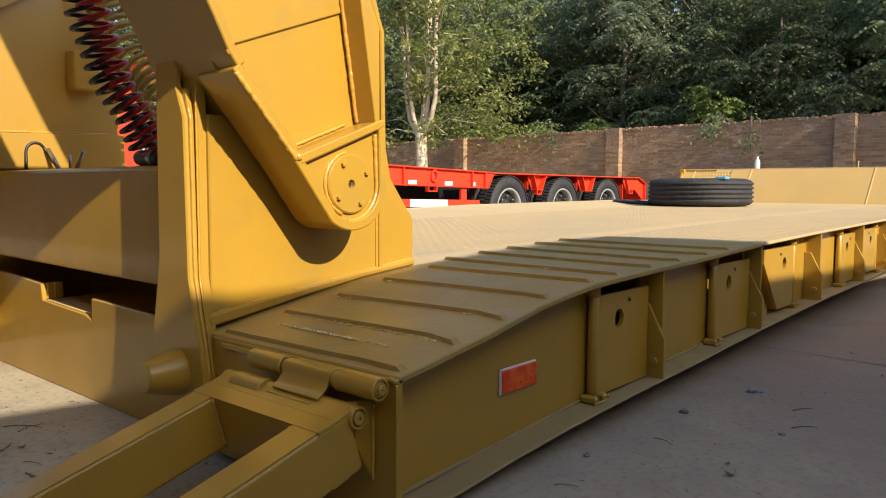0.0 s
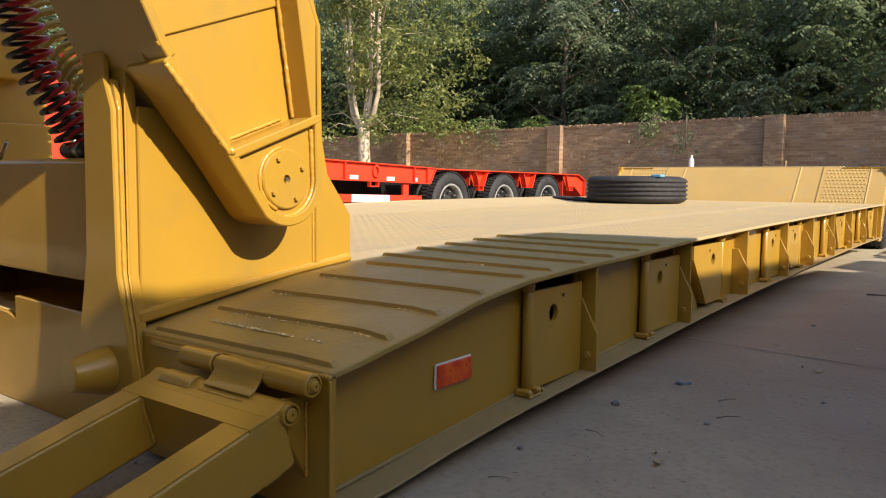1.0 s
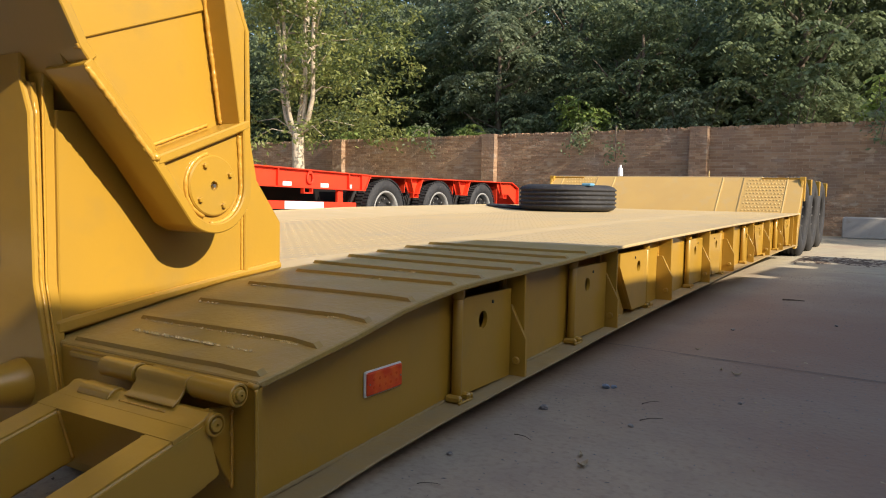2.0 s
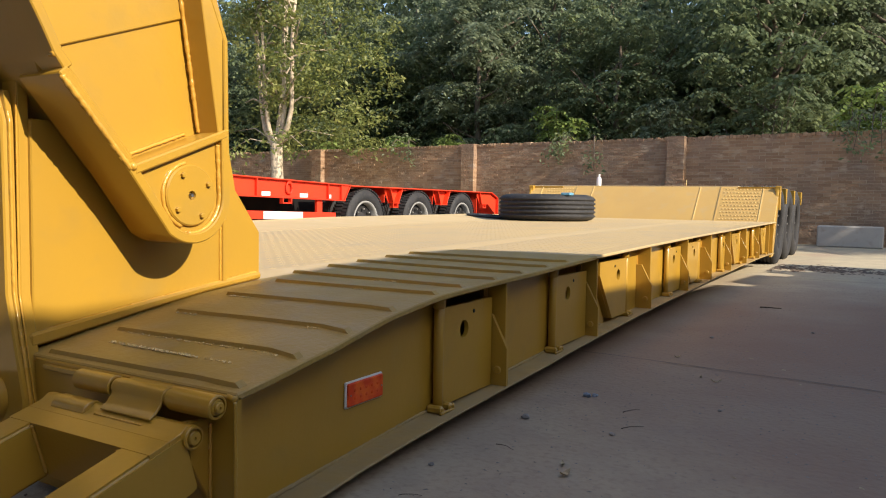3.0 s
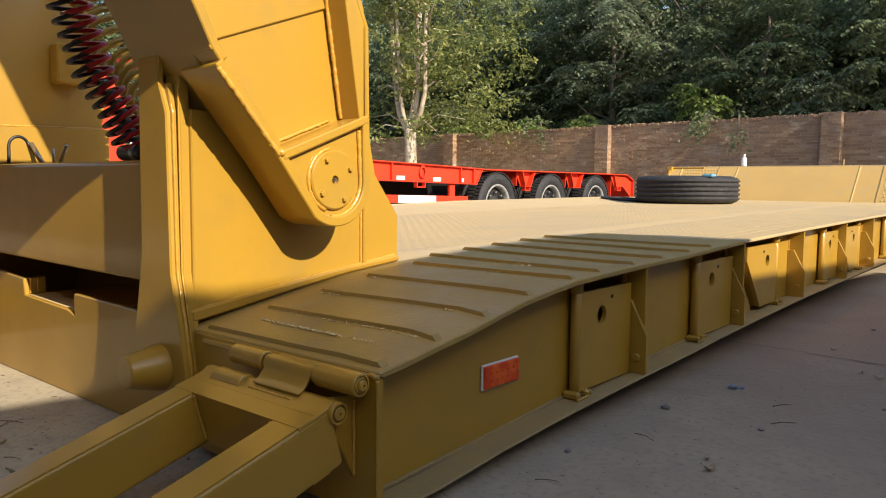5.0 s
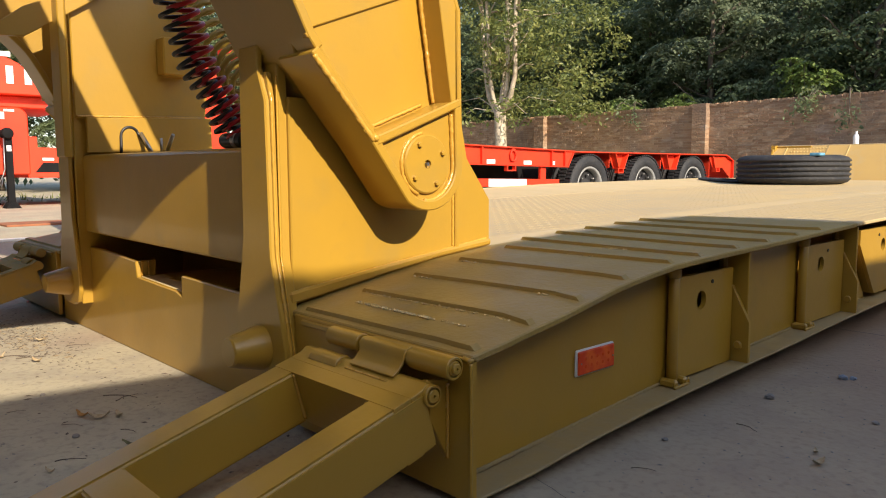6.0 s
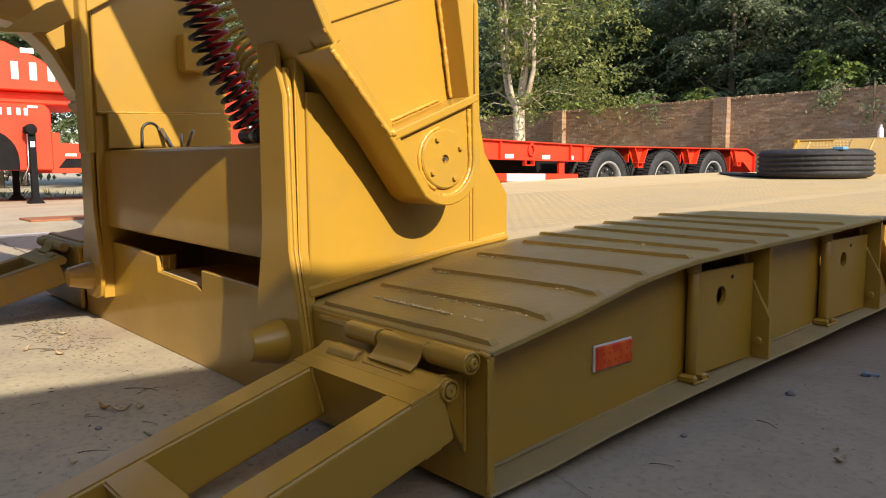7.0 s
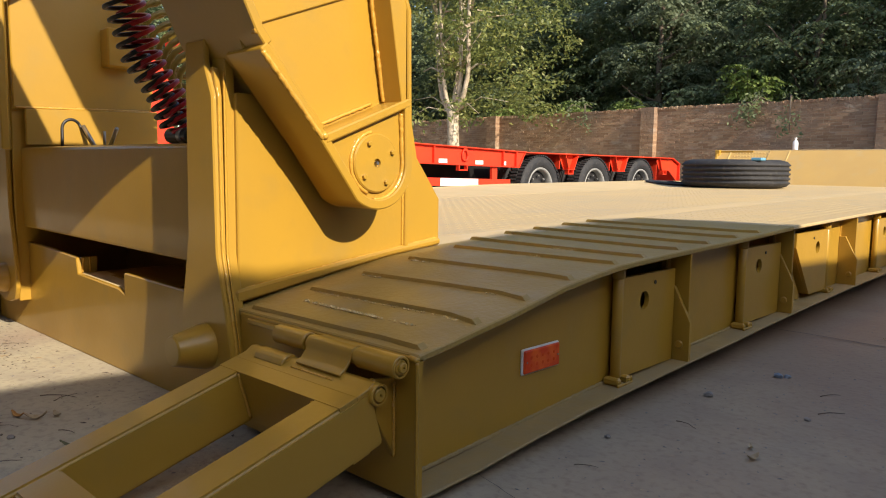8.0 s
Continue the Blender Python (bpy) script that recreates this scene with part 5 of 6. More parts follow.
# ---- trees ----
def leaf_cloud(bm, centres, per, spread, size, seed, flat=0.7):
    r = random.Random(seed)
    for c in centres:
        for _ in range(per):
            d = Vector((r.gauss(0, 1), r.gauss(0, 1), r.gauss(0, flat))) * spread
            d.z -= 0.35 * (d.x * d.x + d.y * d.y)
            p = c + d
            n = Vector((r.uniform(-1, 1), r.uniform(-1, 1), r.uniform(0.1, 1.2))).normalized()
            t = n.orthogonal().normalized()
            t.rotate(Matrix.Rotation(r.uniform(0, 6.28), 3, n))
            b = n.cross(t)
            s = size * r.uniform(0.6, 1.25)
            v = [bm.verts.new(p - t * s), bm.verts.new(p + b * s * 0.45 + n * s * 0.08), bm.verts.new(p + t * s), bm.verts.new(p - b * s * 0.45 + n * s * 0.08)]
            bm.faces.new(v)


def sprig_cloud(bm, centres, sprigs, pairs, reach, size, seed):
    """Clumps of drooping sprigs with small paired leaves."""
    r = random.Random(seed)
    for c in centres:
        a0 = r.uniform(0, 6.28)
        for k in range(sprigs):
            a = a0 + k * 6.28 / sprigs + r.uniform(-0.4, 0.4)
            out = Vector((math.cos(a), math.sin(a), 0))
            side = Vector((-out.y, out.x, 0))
            le, lift = reach * r.uniform(0.6, 1.2), r.uniform(0.0, 0.5)
            tilt = r.uniform(-0.5, 0.5)
            for j in range(pairs):
                f = (j + 0.6) / pairs
                p = c + out * le * f + Vector((0, 0, le * (lift * f - 0.75 * f * f)))
                for w in (-1, 1):
                    s = size * r.uniform(0.7, 1.25)
                    d = (side * w + out * r.uniform(0.2, 0.9) + Vector((0, 0, -r.uniform(0.35, 1.5) + tilt * w))).normalized()
                    e = d.cross(Vector((0, 0, 1)) + out * r.uniform(-0.6, 0.6)).normalized() * s * 0.30
                    q = p + d * s
                    m = p + d * s * 0.5
                    bm.faces.new([bm.verts.new(p), bm.verts.new(m + e), bm.verts.new(q), bm.verts.new(m - e)])


def limb_run(p, q, r0, r1, wob, r):
    n = 7
    pts = []
    for k in range(n + 1):
        pts.append(Vector(p).lerp(Vector(q), k / n) + Vector((r.uniform(-wob, wob), r.uniform(-wob, wob), 0)) * (1 if 0 < k < n else 0))
    return pts, [r0 + (r1 - r0) * k / n for k in range(n + 1)]


def wood_tree(seed, height, low, width, leaf, size, bark, per, clumps):
    """A tree of a thicket: crown hangs from low up to height."""
    r = random.Random(seed)
    tr = thing("tree", "dense dark green broadleaf tree behind the brick wall", "tree", "trees behind the wall")
    b = bmesh.new()
    pts, rad = limb_run((0, 0, -0.1), (r.uniform(-0.4, 0.4), r.uniform(-0.3, 0.3), height * 0.8), 0.14, 0.03, 0.12, r)
    tube_along(pts, rad, 8, b)
    centres = []
    for k in range(9):
        z = low + (height * 0.75 - low) * k / 9
        a = r.uniform(0, 6.28)
        q = (math.cos(a) * width * r.uniform(0.5, 0.9), math.sin(a) * width * 0.8 * r.uniform(0.5, 0.9), z + r.uniform(0.5, 1.3))
        lp, lr = limb_run((0, 0, z), q, 0.05, 0.012, 0.06, r)
        tube_along(lp, lr, 6, b)
    part("trunk", b, bark, tr, smooth=True)
    boughs = []
    for k in range(20):
        a = 2.4 * k + r.uniform(-0.5, 0.5)
        z = low + (height - low) * (k + r.random()) / 20
        taper = math.sin(math.pi * min(1, max(0.08, (z - low + 0.5) / (height - low + 0.7)))) ** 0.5
        d = width * taper * r.uniform(0.45, 1.0)
        boughs.append(Vector((math.cos(a) * d, math.sin(a) * d * 0.8, z)))
    for k in range(clumps):
        o = boughs[k % len(boughs)]
        centres.append(o + Vector((r.gauss(0, 0.50), r.gauss(0, 0.45), r.gauss(0, 0.26))))
    b = bmesh.new()
    sprig_cloud(b, centres, 7, per // 14, 0.66, size, seed + 50)
    part("crown", b, leaf, tr)
    return tr


protos = [wood_tree(11, 7.5, 2.0, 1.9, LEAF_DARK, 0.135, DARK_BARK, 98, 165), wood_tree(23, 8.5, 2.3, 2.1, LEAF_GREY, 0.135, DARK_BARK, 98, 165), wood_tree(37, 6.5, 1.7, 1.8, LEAF_DARK, 0.125, DARK_BARK, 98, 150)]
r = random.Random(5)
spots = []
for row, (dy, step) in enumerate(((1.9, 4.3), (3.9, 3.1), (6.2, 2.4), (9.0, 2.1))):
    x = -27 + row * 0.8
    while x < 2.6:
        spots.append((x + r.uniform(-0.5, 0.5), 16.2 - 0.075 * x - 0.0 + dy + r.uniform(-0.5, 0.5)))
        x += step
for k, (x, y) in enumerate(spots):
    m = Matrix.Translation((x, y, 0)) @ Matrix.Rotation(r.uniform(0, 6.28), 4, "Z") @ Matrix.Diagonal((1, 1, r.uniform(0.76, 1.16), 1))
    if k < 3:
        protos[k].matrix_basis = m
    else:
        copy_thing(protos[k % 3], m)


# the wood goes on behind them
b = bmesh.new()
r = random.Random(9)
for _ in range(34000):
    x = r.uniform(-33, 6.5)
    p = Vector((x, 28.0 - 0.075 * x + r.uniform(-1, 1), 0.2 + 11.5 * r.random()))
    n = Vector((r.uniform(-1, 1), r.uniform(-1, 0), r.uniform(-0.3, 1))).normalized()
    t = n.orthogonal().normalized()
    t.rotate(Matrix.Rotation(r.uniform(0, 6.28), 3, n))
    q, w = n.cross(t), r.uniform(0.16, 0.36)
    b.faces.new([b.verts.new(p - t * w), b.verts.new(p + q * w * 0.5), b.verts.new(p + t * w), b.verts.new(p - q * w * 0.5)])
tagged(link_mesh("far_woods", b, LEAF_DARK), "dense dark wood behind the row of trees", "woods", kind="stuff")
b = bmesh.new()
for _ in range(15000):
    p = Vector((-31.5 + r.uniform(-1, 1), r.uniform(-9, 22), 0.2 + 9.5 * r.random()))
    n = Vector((r.uniform(0, 1), r.uniform(-1, 1), r.uniform(-0.3, 1))).normalized()
    t = n.orthogonal().normalized()
    t.rotate(Matrix.Rotation(r.uniform(0, 6.28), 3, n))
    q, w = n.cross(t), r.uniform(0.07, 0.19)
    b.faces.new([b.verts.new(p - t * w), b.verts.new(p + q * w * 0.5), b.verts.new(p + t * w), b.verts.new(p - q * w * 0.5)])
tagged(link_mesh("far_woods", b, LEAF_DARK), "dense wood beyond the far end of the yard", "woods", kind="stuff")
for k in range(18):
    copy_thing(protos[k % 3], Matrix.Translation((-23.5 - 2.0 * (k % 3), -4.0 + 1.15 * k, 0)) @ Matrix.Rotation(k * 1.3, 4, "Z"))
# tree out of view, added for the shade it throws on wall and ground
for x, y, a in ((8.4, 13.4, 2.2),):
    tagged(copy_thing(protos[1], Matrix.Translation((x, y, 0)) @ Matrix.Rotation(a, 4, "Z")), "unseen broadleaf tree added to shade the wall's east end", group="trees by the workshop")


def creeper(x, y, z, seed, n):
    """A leafy branch that hangs over the wall."""
    r = random.Random(seed)
    ob = thing("creeper", "green leafy branch hanging over the brick wall", "climbing plant", "branches over the wall", at=(x, y, 0))
    b = bmesh.new()
    tips = []
    for _ in range(n):
        e = Vector((r.uniform(-0.7, 0.7), -0.25 - r.random() * 0.3, z - 0.1 - r.random() * 0.75))
        p = Vector((e.x * 0.5, 0.5, z + 0.02))
        m = Vector((e.x * 0.7, 0.0, z + 0.10))
        part("branch", tube_along([p, m, e], [0.016, 0.012, 0.005], 6), DARK_BARK, ob, smooth=True)
        tips += [m, m.lerp(e, 0.5), m.lerp(e, 0.8), e]
    b = bmesh.new()
    leaf_cloud(b, tips, 14, 0.14, 0.055, seed)
    part("leaves", b, LEAF_DARK, ob)


def shrub(x, y, height, wide, leaf, seed, label):
    """A bush of upright stems behind the wall, leafy from knee height to its top."""
    r = random.Random(seed)
    ob = thing("shrub", label, "shrub", "shrubs behind the wall", at=(x, y, 0))
    centres = []
    for _ in range(7):
        e = Vector((r.uniform(-wide, wide), r.uniform(-0.4, 0.4), height * r.uniform(0.75, 1.0)))
        part("stem", tube_along([(e.x * 0.2, 0, -0.05), (e.x * 0.5, e.y * 0.4, height * 0.5), e], [0.022, 0.016, 0.005], 6), DARK_BARK, ob, smooth=True)
        centres += [Vector((e.x * 0.5, e.y * 0.4, height * 0.5)).lerp(e, f) for f in (0.3, 0.6, 0.85, 1.0)]
    b = bmesh.new()
    sprig_cloud(b, centres, 5, 6, 0.42, 0.12, seed)
    part("leaves", b, leaf, ob)


for k, (x, h, w, leaf) in enumerate(((-13.6, 2.9, 0.7, LEAF_FRESH), (-11.2, 2.75, 0.5, LEAF_FRESH), (-9.6, 2.7, 0.4, LEAF_FRESH), (-7.4, 3.1, 0.6, LEAF_DARK), (-6.0, 3.35, 0.6, LEAF_FRESH), (-3.4, 3.3, 0.8, LEAF_GREY), (-1.3, 3.6, 0.9, LEAF_DARK), (0.7, 3.4, 0.8, LEAF_FRESH), (2.2, 3.8, 0.8, LEAF_GREY))):
    shrub(x, 16.35 - 0.075 * x + 0.15 * (k % 3), h, w, leaf, 300 + k, "fresh light green shrub behind the brick wall" if leaf == LEAF_FRESH else "dull green shrub behind the brick wall")
creeper(-5.2, 15.95, 2.25, 4, 6)
creeper(-10.6, 16.35, 2.35, 9, 3)
creeper(0.9, 15.5, 2.45, 12, 6)


def pale_tree(x, y):
    r = random.Random(3)
    tr = thing("tree", "pale-barked forked tree with sunlit yellow-green leaves", "tree", at=(x, y, 0))
    b = bmesh.new()
    tube_along([(0.02, 0, -0.1), (0.0, 0, 0.8), (-0.03, 0, 1.5), (-0.05, 0, 2.1), (-0.1, 0, 2.35)], [0.19, 0.16, 0.15, 0.15, 0.10], 12, b)
    tips = []
    for (dx, dy, dz, r0) in ((-0.85, 0.1, 4.2, 0.075), (-0.42, -0.1, 4.6, 0.065), (-0.08, 0.15, 4.8, 0.060), (0.34, -0.05, 4.4, 0.070), (0.72, -0.1, 4.3, 0.075)):
        p0 = Vector((-0.06 + dx * 0.08, 0, 2.05))
        mid = Vector((dx * 0.75, dy, 3.0))
        q = Vector((dx * 1.25, dy * 3, 2.0 + dz))
        tube_along([p0, p0.lerp(mid, 0.5) + Vector((dx * 0.12, 0, 0)), mid, mid.lerp(q, 0.5) + Vector((r.uniform(-0.1, 0.1), 0, 0)), q], [r0 * 0.95, r0 * 0.85, r0 * 0.75, r0 * 0.6, 0.02], 10, b)
        for k in range(7):
            s = mid.lerp(q, r.random())
            e = s + Vector((r.uniform(-1.3, 1.3), r.uniform(-1.0, 1.0), r.uniform(-0.1, 0.8)))
            tube_along([s, s.lerp(e, 0.5) + Vector((0, 0, 0.1)), e], [0.03, 0.02, 0.008], 6, b)
            tips += [e, s.lerp(e, 0.6)]
    for e in ((-1.5, -0.4, 1.9), (1.1, -0.3, 2.0), (1.6, 0.2, 2.3), (-1.8, 0.2, 2.5)):
        s = Vector((0.02, 0, 2.1))
        tube_along([s, s.lerp(Vector(e), 0.5) + Vector((0, 0, 0.25)), Vector(e)], [0.020, 0.012, 0.005], 6, b)
        tips += [Vector(e), s.lerp(Vector(e), 0.75)]
    part("trunk", b, PALE_BARK, tr, "pale mottled forked trunk", True)
    centres = []
    for e in tips:
        centres += [e + Vector((r.gauss(0, 0.35), r.gauss(0, 0.35), r.gauss(0, 0.3))) for _ in range(2)]
    for _ in range(172):
        a, z = r.uniform(0, 6.28), 2.0 + 4.8 * r.random()
        d = math.sqrt(r.random()) * (1.9 + 0.16 * (z - 2.0))
        centres.append(Vector((math.cos(a) * d + 0.25, math.sin(a) * d * 0.7 + 1.25, z)))
    b = bmesh.new()
    leaf_cloud(b, centres, 37, 0.175, 0.072, 8)
    part("crown", b, LEAF_LIGHT, tr, "sunlit yellow-green leaves with gaps")


pale_tree(-12.1, 13.2)

# ---- loose things on the ground ----
def blade(name, x, y, length, width, turn, mat, label, cat, group="", curl=0.25, z=0.003, seed=1):
    """A curled dry leaf or scrap with a little thickness."""
    r = random.Random(seed)
    b = bmesh.new()
    n = 7
    rows = []
    for k in range(n + 1):
        f = k / n
        w = width * (math.sin(math.pi * min(0.97, max(0.04, f))) ** 0.8) * r.uniform(0.8, 1.1)
        lift = curl * length * (2 * abs(f - 0.5)) ** 2
        bend = r.uniform(-0.04, 0.04) * length
        rows.append([b.verts.new(((f - 0.5) * length, bend - w / 2, lift + width * 0.18)), b.verts.new(((f - 0.5) * length, bend, lift)), b.verts.new(((f - 0.5) * length, bend + w / 2, lift + width * 0.22))])
    for p, q in zip(rows, rows[1:]):
        for i in (0, 1):
            b.faces.new((p[i], p[i + 1], q[i + 1], q[i]))
    ext = bmesh.ops.extrude_face_region(b, geom=b.faces[:])
    for v in ext["geom"]:
        if isinstance(v, bmesh.types.BMVert):
            v.co.z += 0.0012
    ob = link_mesh(name, b, mat)
    ob.matrix_world = Matrix.Translation((x, y, z)) @ Matrix.Rotation(radians(turn), 4, "Z")
    return tagged(ob, label, cat, group)


def twig(x, y, length, turn, r0, seed, label="thin dark twig lying on the concrete", bow=0.15):
    r = random.Random(seed)
    r0 *= 0.75
    b = bmesh.new()
    pts = [Vector(((k / 6 - 0.5) * length, bow * length * math.sin(math.pi * k / 6) + r.uniform(-0.03, 0.03) * length, r0 + r.uniform(0, 0.3) * r0)) for k in range(7)]
    tube_along(pts, [r0 * (1 - 0.09 * k) for k in range(7)], 6, b)
    if length > 0.09:
        p = pts[3]
        tube_along([p, p + Vector((0.12 * length, -0.16 * length, r0 * 0.5)), p + Vector((0.22 * length, -0.34 * length, r0 * 0.3))], [r0 * 0.6, r0 * 0.5, r0 * 0.3], 5, b)
    ob = link_mesh("twig", b, TWIG, smooth=True)
    ob.matrix_world = Matrix.Translation((x, y, 0.0)) @ Matrix.Rotation(radians(turn), 4, "Z")
    return tagged(ob, label, "twig", "twigs on the ground")


def pebble(x, y, size, seed, mat=None, name="pebble", label="small grey stone on the concrete", cat="stone"):
    r = random.Random(seed)
    b = bmesh.new()
    bmesh.ops.create_icosphere(b, subdivisions=2, radius=size)
    for v in b.verts:
        v.co *= r.uniform(0.75, 1.1)
        v.co.z *= 0.6
    ob = link_mesh(name, b, mat or STONE)
    ob.location = (x, y, size * 0.35)
    return tagged(ob, label, cat, "stones on the ground")


for k, (x, y, l, w, t) in enumerate(((0.375, 0.758, 0.055, 0.026, 70), (0.343, 0.826, 0.035, 0.016, 120), (0.512, 2.041, 0.055, 0.022, 20), (0.445, 2.093, 0.040, 0.014, 100), (-1.106, -0.348, 0.075, 0.034, 60), (-1.09, -0.30, 0.05, 0.026, 10), (-0.797, -0.557, 0.045, 0.014, 20),
                                     (-1.90, -0.30, 0.06, 0.03, 30), (-2.05, -0.38, 0.07, 0.02, 140), (-2.25, -0.20, 0.05, 0.03, 70), (-0.72, -0.42, 0.05, 0.02, 80), (0.27, 2.453, 0.04, 0.018, 33))):
    blade("dry_leaf", x, y, l * 0.72, w * 0.72, t, STRAW, "curled pale dry leaf on the concrete", "leaf", "dry leaves", seed=k)
blade("dry_leaf", -1.154, -0.378, 0.05, 0.018, 15, surface("orange_leaf", (0.42, 0.22, 0.06), (0.34, 0.16, 0.04), 0.7, 0.8, big=60, fine=200, bump=0.2), "orange-brown dry leaf on the concrete", "leaf", "dry leaves", seed=31)
blade("dry_leaf", -0.84, -0.36, 0.045, 0.015, 40, surface("olive_leaf", (0.16, 0.15, 0.06), (0.12, 0.11, 0.05), 0.7, 0.8, big=60, fine=200, bump=0.2), "dull olive dry leaf on the concrete", "leaf", "dry leaves", seed=32)
# those near (0.35, 1.45) and (0.40, 1.26) stand for flat dark smudges
for k, (x, y, l, t, r0) in enumerate(((0.148, 0.878, 0.085, -20, 0.0022), (0.113, 0.439, 0.07, 30, 0.002), (0.422, 4.562, 0.17, 5, 0.011), (0.347, 1.449, 0.09, 60, 0.003), (0.404, 1.263, 0.10, 50, 0.003), (-1.272, -0.234, 0.14, 40, 0.003), (-1.25, -0.22, 0.10, 110, 0.0025),
                                     (-0.952, -0.326, 0.07, 20, 0.0022), (-0.845, -0.499, 0.085, 60, 0.0025), (-2.02, -0.33, 0.16, 35, 0.003), (-1.98, -0.30, 0.12, 70, 0.0026), (-2.30, -0.35, 0.15, 15, 0.003), (-2.06, -0.11, 0.12, 50, 0.0025), (-1.10, -0.42, 0.08, 38, 0.0018), (-1.33, -0.50, 0.06, 70, 0.002))):
    twig(x, y, l * (0.8 if l < 0.2 else 1.0), t, r0 * 0.75, 100 + k)
for k, (x, y, s) in enumerate(((0.081, 1.175, 0.016), (0.048, 0.640, 0.009), (0.372, 1.158, 0.010), (-1.45, -0.40, 0.008), (-1.00, -0.44, 0.010), (-0.70, -0.40, 0.013), (0.60, 1.62, 0.008), (0.30, 3.1, 0.012), (0.75, 3.6, 0.010))):
    pebble(x, y, s, 200 + k)
for k, (x, y, w) in enumerate(((0.155, 1.552, 0.017), (0.178, 1.570, 0.012))):
    pebble(x, y, w, 77 + k, BLUE, "plastic_scrap", "crumpled faded blue plastic scrap on the concrete", "litter")

# fine grit, leaf crumbs and dirt strewn over the yard
def strewn(name, n, mat, size, area, seed, label, flat=0.5):
    r = random.Random(seed)
    verts, faces = [], []
    for _ in range(n):
        x, y = area(r)
        s = size * r.uniform(0.4, 1.3)
        a = r.uniform(0, 6.28)
        base = len(verts)
        for k in range(4):
            w = s * r.uniform(0.6, 1.3) * (1.6 if k % 2 else 0.8)
            verts.append((x + w * math.cos(a + k * 1.57), y + w * math.sin(a + k * 1.57), 0.001))
        verts.append((x, y, 0.001 + s * flat))
        faces += [(base + k, base + (k + 1) % 4, base + 4) for k in range(4)]
    me = bpy.data.meshes.new(name)
    me.from_pydata(verts, [], faces)
    me.materials.append(mat)
    return tagged(new(name, me), label, "debris", kind="stuff")


strewn("grit", 2600, STONE, 0.0035, lambda r: (r.uniform(0.02, 1.6), r.uniform(0.0, 6.5) ** 1.0), 61, "fine grey grit on the shaded concrete")
strewn("grit", 700, STONE, 0.0035, lambda r: (r.uniform(-3.2, -0.5), r.uniform(-1.4, 0.0)), 62, "fine grey grit in front of the trailer")
strewn("leaf_crumbs", 120, STRAW, 0.008, lambda r: (-2.35 + r.gauss(0, 0.30), -0.22 + r.gauss(0, 0.07)), 63, "dry leaf crumbs and dirt swept into a drift", 0.3)
strewn("leaf_crumbs", 620, TWIG, 0.0042, lambda r: (-2.30 + r.gauss(0, 0.28), -0.22 + r.gauss(0, 0.06)), 64, "dark twig crumbs in the same drift", 0.3)
strewn("leaf_crumbs", 90, TWIG, 0.006, lambda r: (r.uniform(-3.2, -0.5), r.uniform(-1.2, 0.0)), 65, "scattered dark crumbs on the concrete", 0.3)
strewn("leaf_crumbs", 90, STRAW, 0.008, lambda r: (r.uniform(0.1, 2.5), r.uniform(0.3, 9.0)), 66, "scattered pale leaf crumbs on the concrete", 0.3)
strewn("leaf_crumbs", 700, TWIG, 0.03, lambda r: (r.uniform(0.0, 3.0), 8.6 + r.gauss(0, 0.25) + 0.0), 67, "line of dirt and leaves across the yard", 0.3)

# weeds by the second red trailer
r = random.Random(71)
verts, faces = [], []
for _ in range(260):
    x, y = -19.0 + r.gauss(0, 1.2), 3.0 + r.gauss(0, 2.0)
    h, a = r.uniform(0.04, 0.14), r.uniform(0, 6.28)
    base = len(verts)
    dx, dy = 0.02 * math.cos(a), 0.02 * math.sin(a)
    verts += [(x - dx, y - dy, 0), (x + dx, y + dy, 0), (x + r.uniform(-0.1, 0.1), y + r.uniform(-0.1, 0.1), h)]
    faces.append((base, base + 1, base + 2))
me = bpy.data.meshes.new("weeds")
me.from_pydata(verts, [], faces)
me.materials.append(LEAF_LIGHT)
tagged(new("weeds", me), "sparse dry weeds at the edge of the yard", "grass", kind="stuff")

# concrete block at the foot of the brick wall
tagged(link_mesh("concrete_block", box(0.05, 1.15, 14.75, 15.25, 0.0, 0.40, 0.02), CONCRETE), "low grey concrete block against the brick wall", "block")

# a pale plank and a rust-brown plate on the ground beyond the trailer
tagged(link_mesh("plank", box(-7.11, -7.04, 0.30, 0.97, 0.0, 0.028, 0.006), WHITE), "white painted plank lying on the concrete", "plank")
RUST = surface("rusty_plate", (0.28, 0.10, 0.045), (0.36, 0.15, 0.07), 0.8, 0.95, big=8, fine=60, bump=0.3)
tagged(link_mesh("steel_plate", box(-9.70, -9.10, 1.22, 2.30, 0.0, 0.025, 0.004), RUST), "flat rust-brown steel plate lying in the yard", "plate")

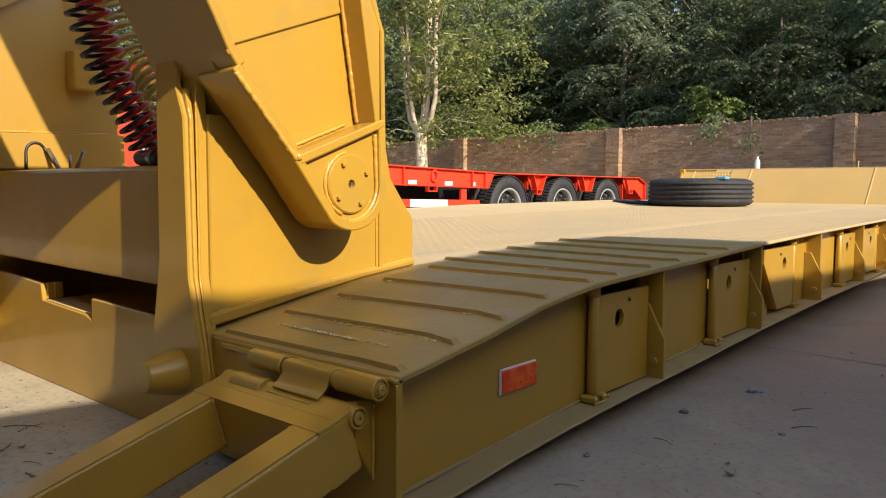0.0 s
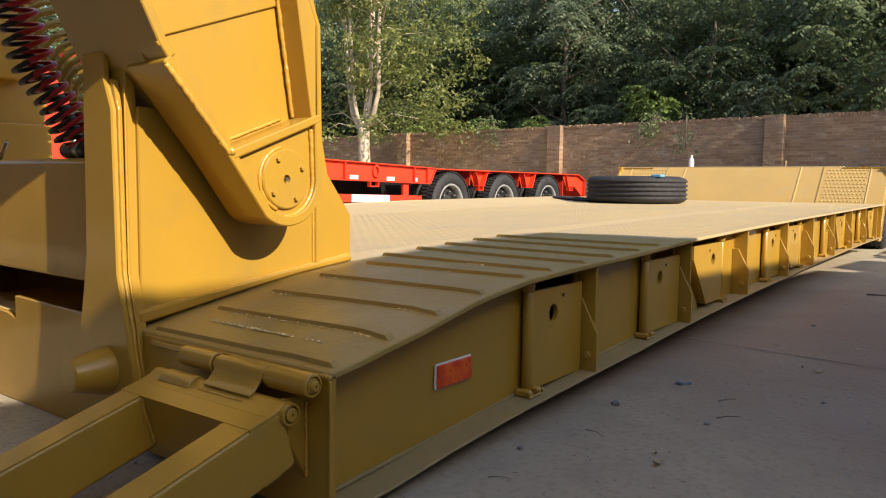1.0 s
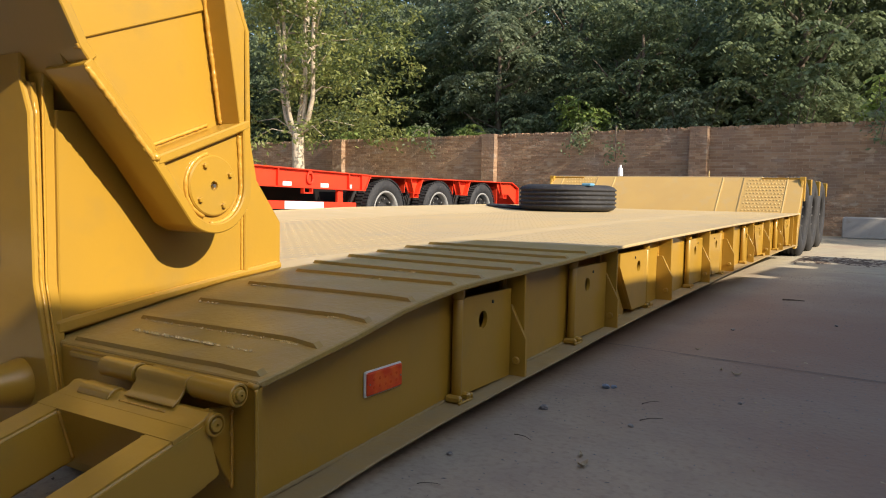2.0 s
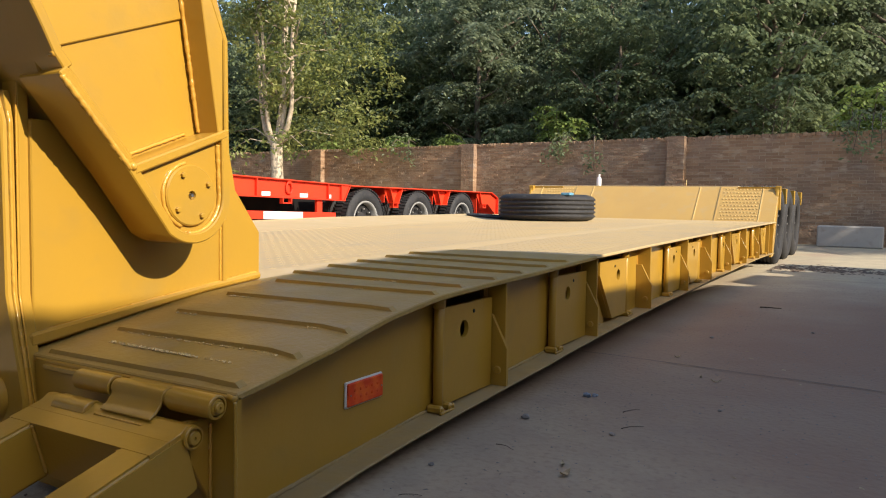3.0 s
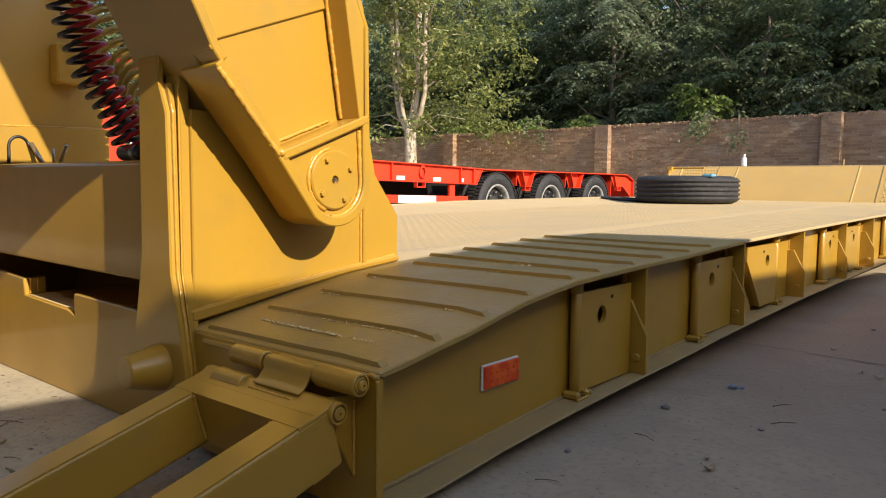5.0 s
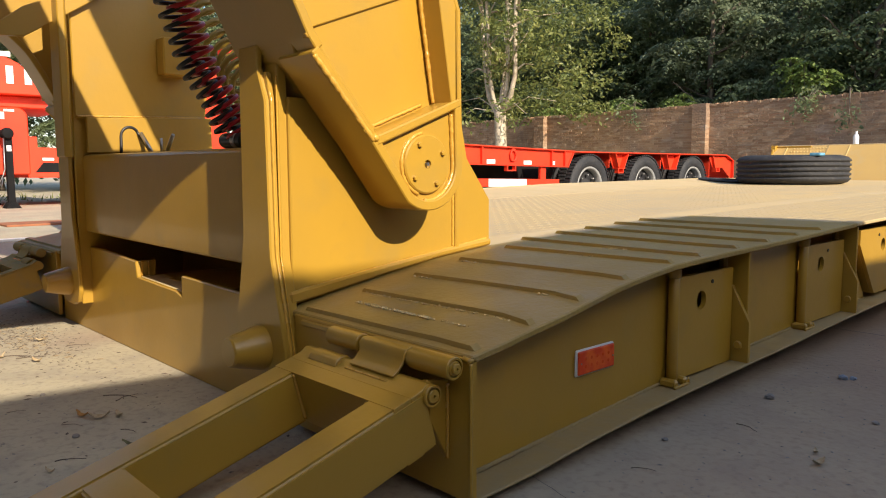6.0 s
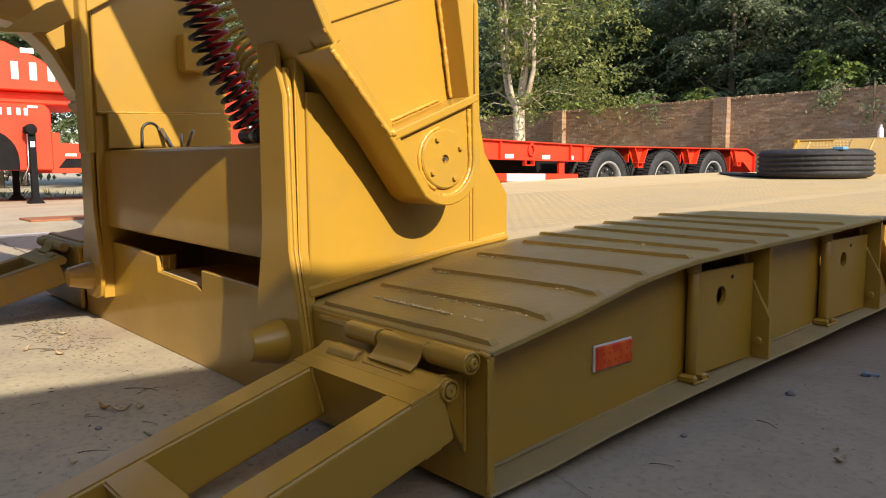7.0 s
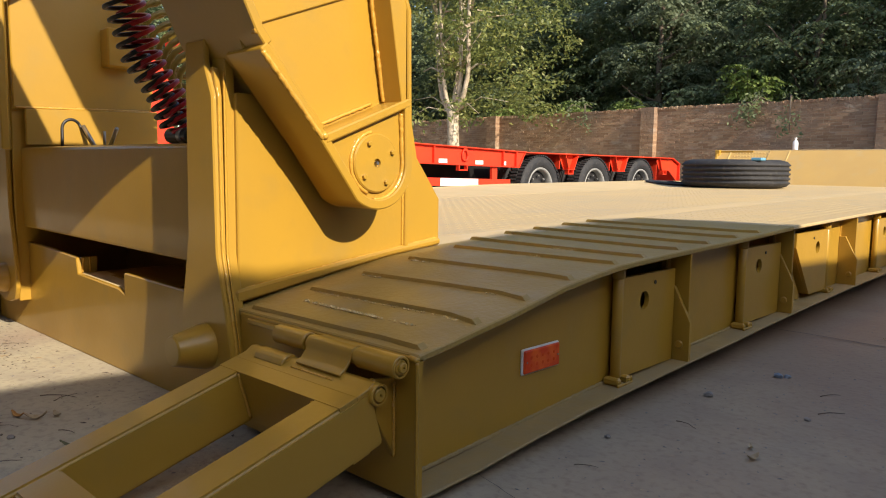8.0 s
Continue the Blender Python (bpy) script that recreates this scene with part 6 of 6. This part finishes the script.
# ---- raised lugs of the chequer plate, crossed in turn, 44 mm apart ----
def lugs(fields, pitch=0.044):
    verts, faces = [], []
    n = int(9.0 / pitch)
    for i in range(-n, n):
        for j in range(-n * 2, n):
            x, y = (i + j + 1) * pitch * 0.7071, (i - j) * pitch * 0.7071
            for x0, x1, y0, y1, drop in fields:
                if not (x0 < x < x1 and y0 < y < y1):
                    continue
                ax, ay = (0.7071, 0.7071) if (i + j) % 2 else (0.7071, -0.7071)
                z, k = top(y) - drop + bent(x, y), len(verts)
                for a, c, h in ((-0.0178, 0, 0), (0, 0.0060, 0), (0.0178, 0, 0), (0, -0.0060, 0), (-0.0095, 0, 0.0016), (0.0095, 0, 0.0016)):
                    verts.append((x + ax * a - ay * c, y + ay * a + ax * c, z + h))
                faces += [(k, k + 3, k + 4), (k + 3, k + 5, k + 4), (k + 3, k + 2, k + 5), (k + 2, k + 1, k + 5), (k + 1, k + 4, k + 5), (k + 1, k, k + 4)]
    me = bpy.data.meshes.new("raised_pattern")
    me.from_pydata(verts, [], faces)
    me.materials.append(DECK)
    ob = new("raised_pattern", me)
    ob.parent = lowbed
    tagged(ob, "raised lugs of the chequer plate", kind="stuff")


lugs(((-2.47, -0.86, 0.79, 8.52, 0.0025), (-0.67, -0.08, 2.11, 8.52, 0.0015)))


# ---- bricks of the boundary wall, laid in courses on recessed mortar ----
def lay_bricks():
    r = random.Random(41)
    course, length = 0.064, 0.245
    one = bpy.data.meshes.new("brick")
    single = [(-0.1185, 0.0, -0.0285), (0.1185, 0.0, -0.0285), (0.1185, 0.0, 0.0285), (-0.1185, 0.0, 0.0285), (-0.1205, 0.03, -0.0300), (0.1205, 0.03, -0.0300), (0.1205, 0.03, 0.0300), (-0.1205, 0.03, 0.0300)]
    sides = [(0, 1, 2, 3), (0, 4, 5, 1), (1, 5, 6, 2), (2, 6, 7, 3), (3, 7, 4, 0)]
    one.from_pydata(single, [], sides)
    one.materials.append(BRICK_PIECE)
    verts, faces = [], []
    for row in range(34):
        z = 0.032 + course * row
        u = 0.13 + (length / 2 if row % 2 else 0.0)
        while u < wall_len - 0.13:
            x = u + r.uniform(-0.004, 0.004)
            proud = r.uniform(-0.004, 0.007)
            tilt = r.uniform(-0.0025, 0.0025)
            if 31.2 < u < 33.3:
                ob = new("brick", one)
                ob.parent = brick_wall
                ob.matrix_basis = Matrix.Translation((x, -proud, z + tilt)) @ Matrix.Rotation(tilt * 2, 4, "Y")
            else:
                k = len(verts)
                verts += [(x + a, b - proud, z + c + tilt * (1 if a > 0 else -1)) for a, b, c in single]
                faces += [tuple(k + i for i in f) for f in sides]
            u += length
    # piers: two bricks across and one deep, turned in every second course
    corners = [(sx, sy, sz) for sx in (0, 1) for sy in (0, 1) for sz in (0, 1)]
    hexa = [(0, 1, 3, 2), (4, 6, 7, 5), (0, 4, 5, 1), (2, 3, 7, 6), (0, 2, 6, 4), (1, 5, 7, 3)]
    for u in PIERS:
        for row in range(35):
            z = 0.032 + course * row
            cuts = (-0.19, 0.052, 0.19) if row % 2 else (-0.19, -0.052, 0.19)
            for x0, x1 in zip(cuts, cuts[1:]):
                k, j = len(verts), r.uniform(-0.004, 0.005)
                lo, hi = (u + x0 + 0.003, -0.17 - j, z - 0.029), (u + x1 - 0.003, 0.012, z + 0.029)
                verts += [tuple(hi[i] if c[i] else lo[i] for i in range(3)) for c in corners]
                faces += [tuple(k + i for i in f) for f in hexa]
    me = bpy.data.meshes.new("brick_courses")
    me.from_pydata(verts, [], faces)
    me.materials.append(BRICK_PIECE)
    ob = new("brick_courses", me)
    ob.parent = brick_wall
    tagged(ob, "weathered brown bricks in running courses", kind="stuff")


lay_bricks()
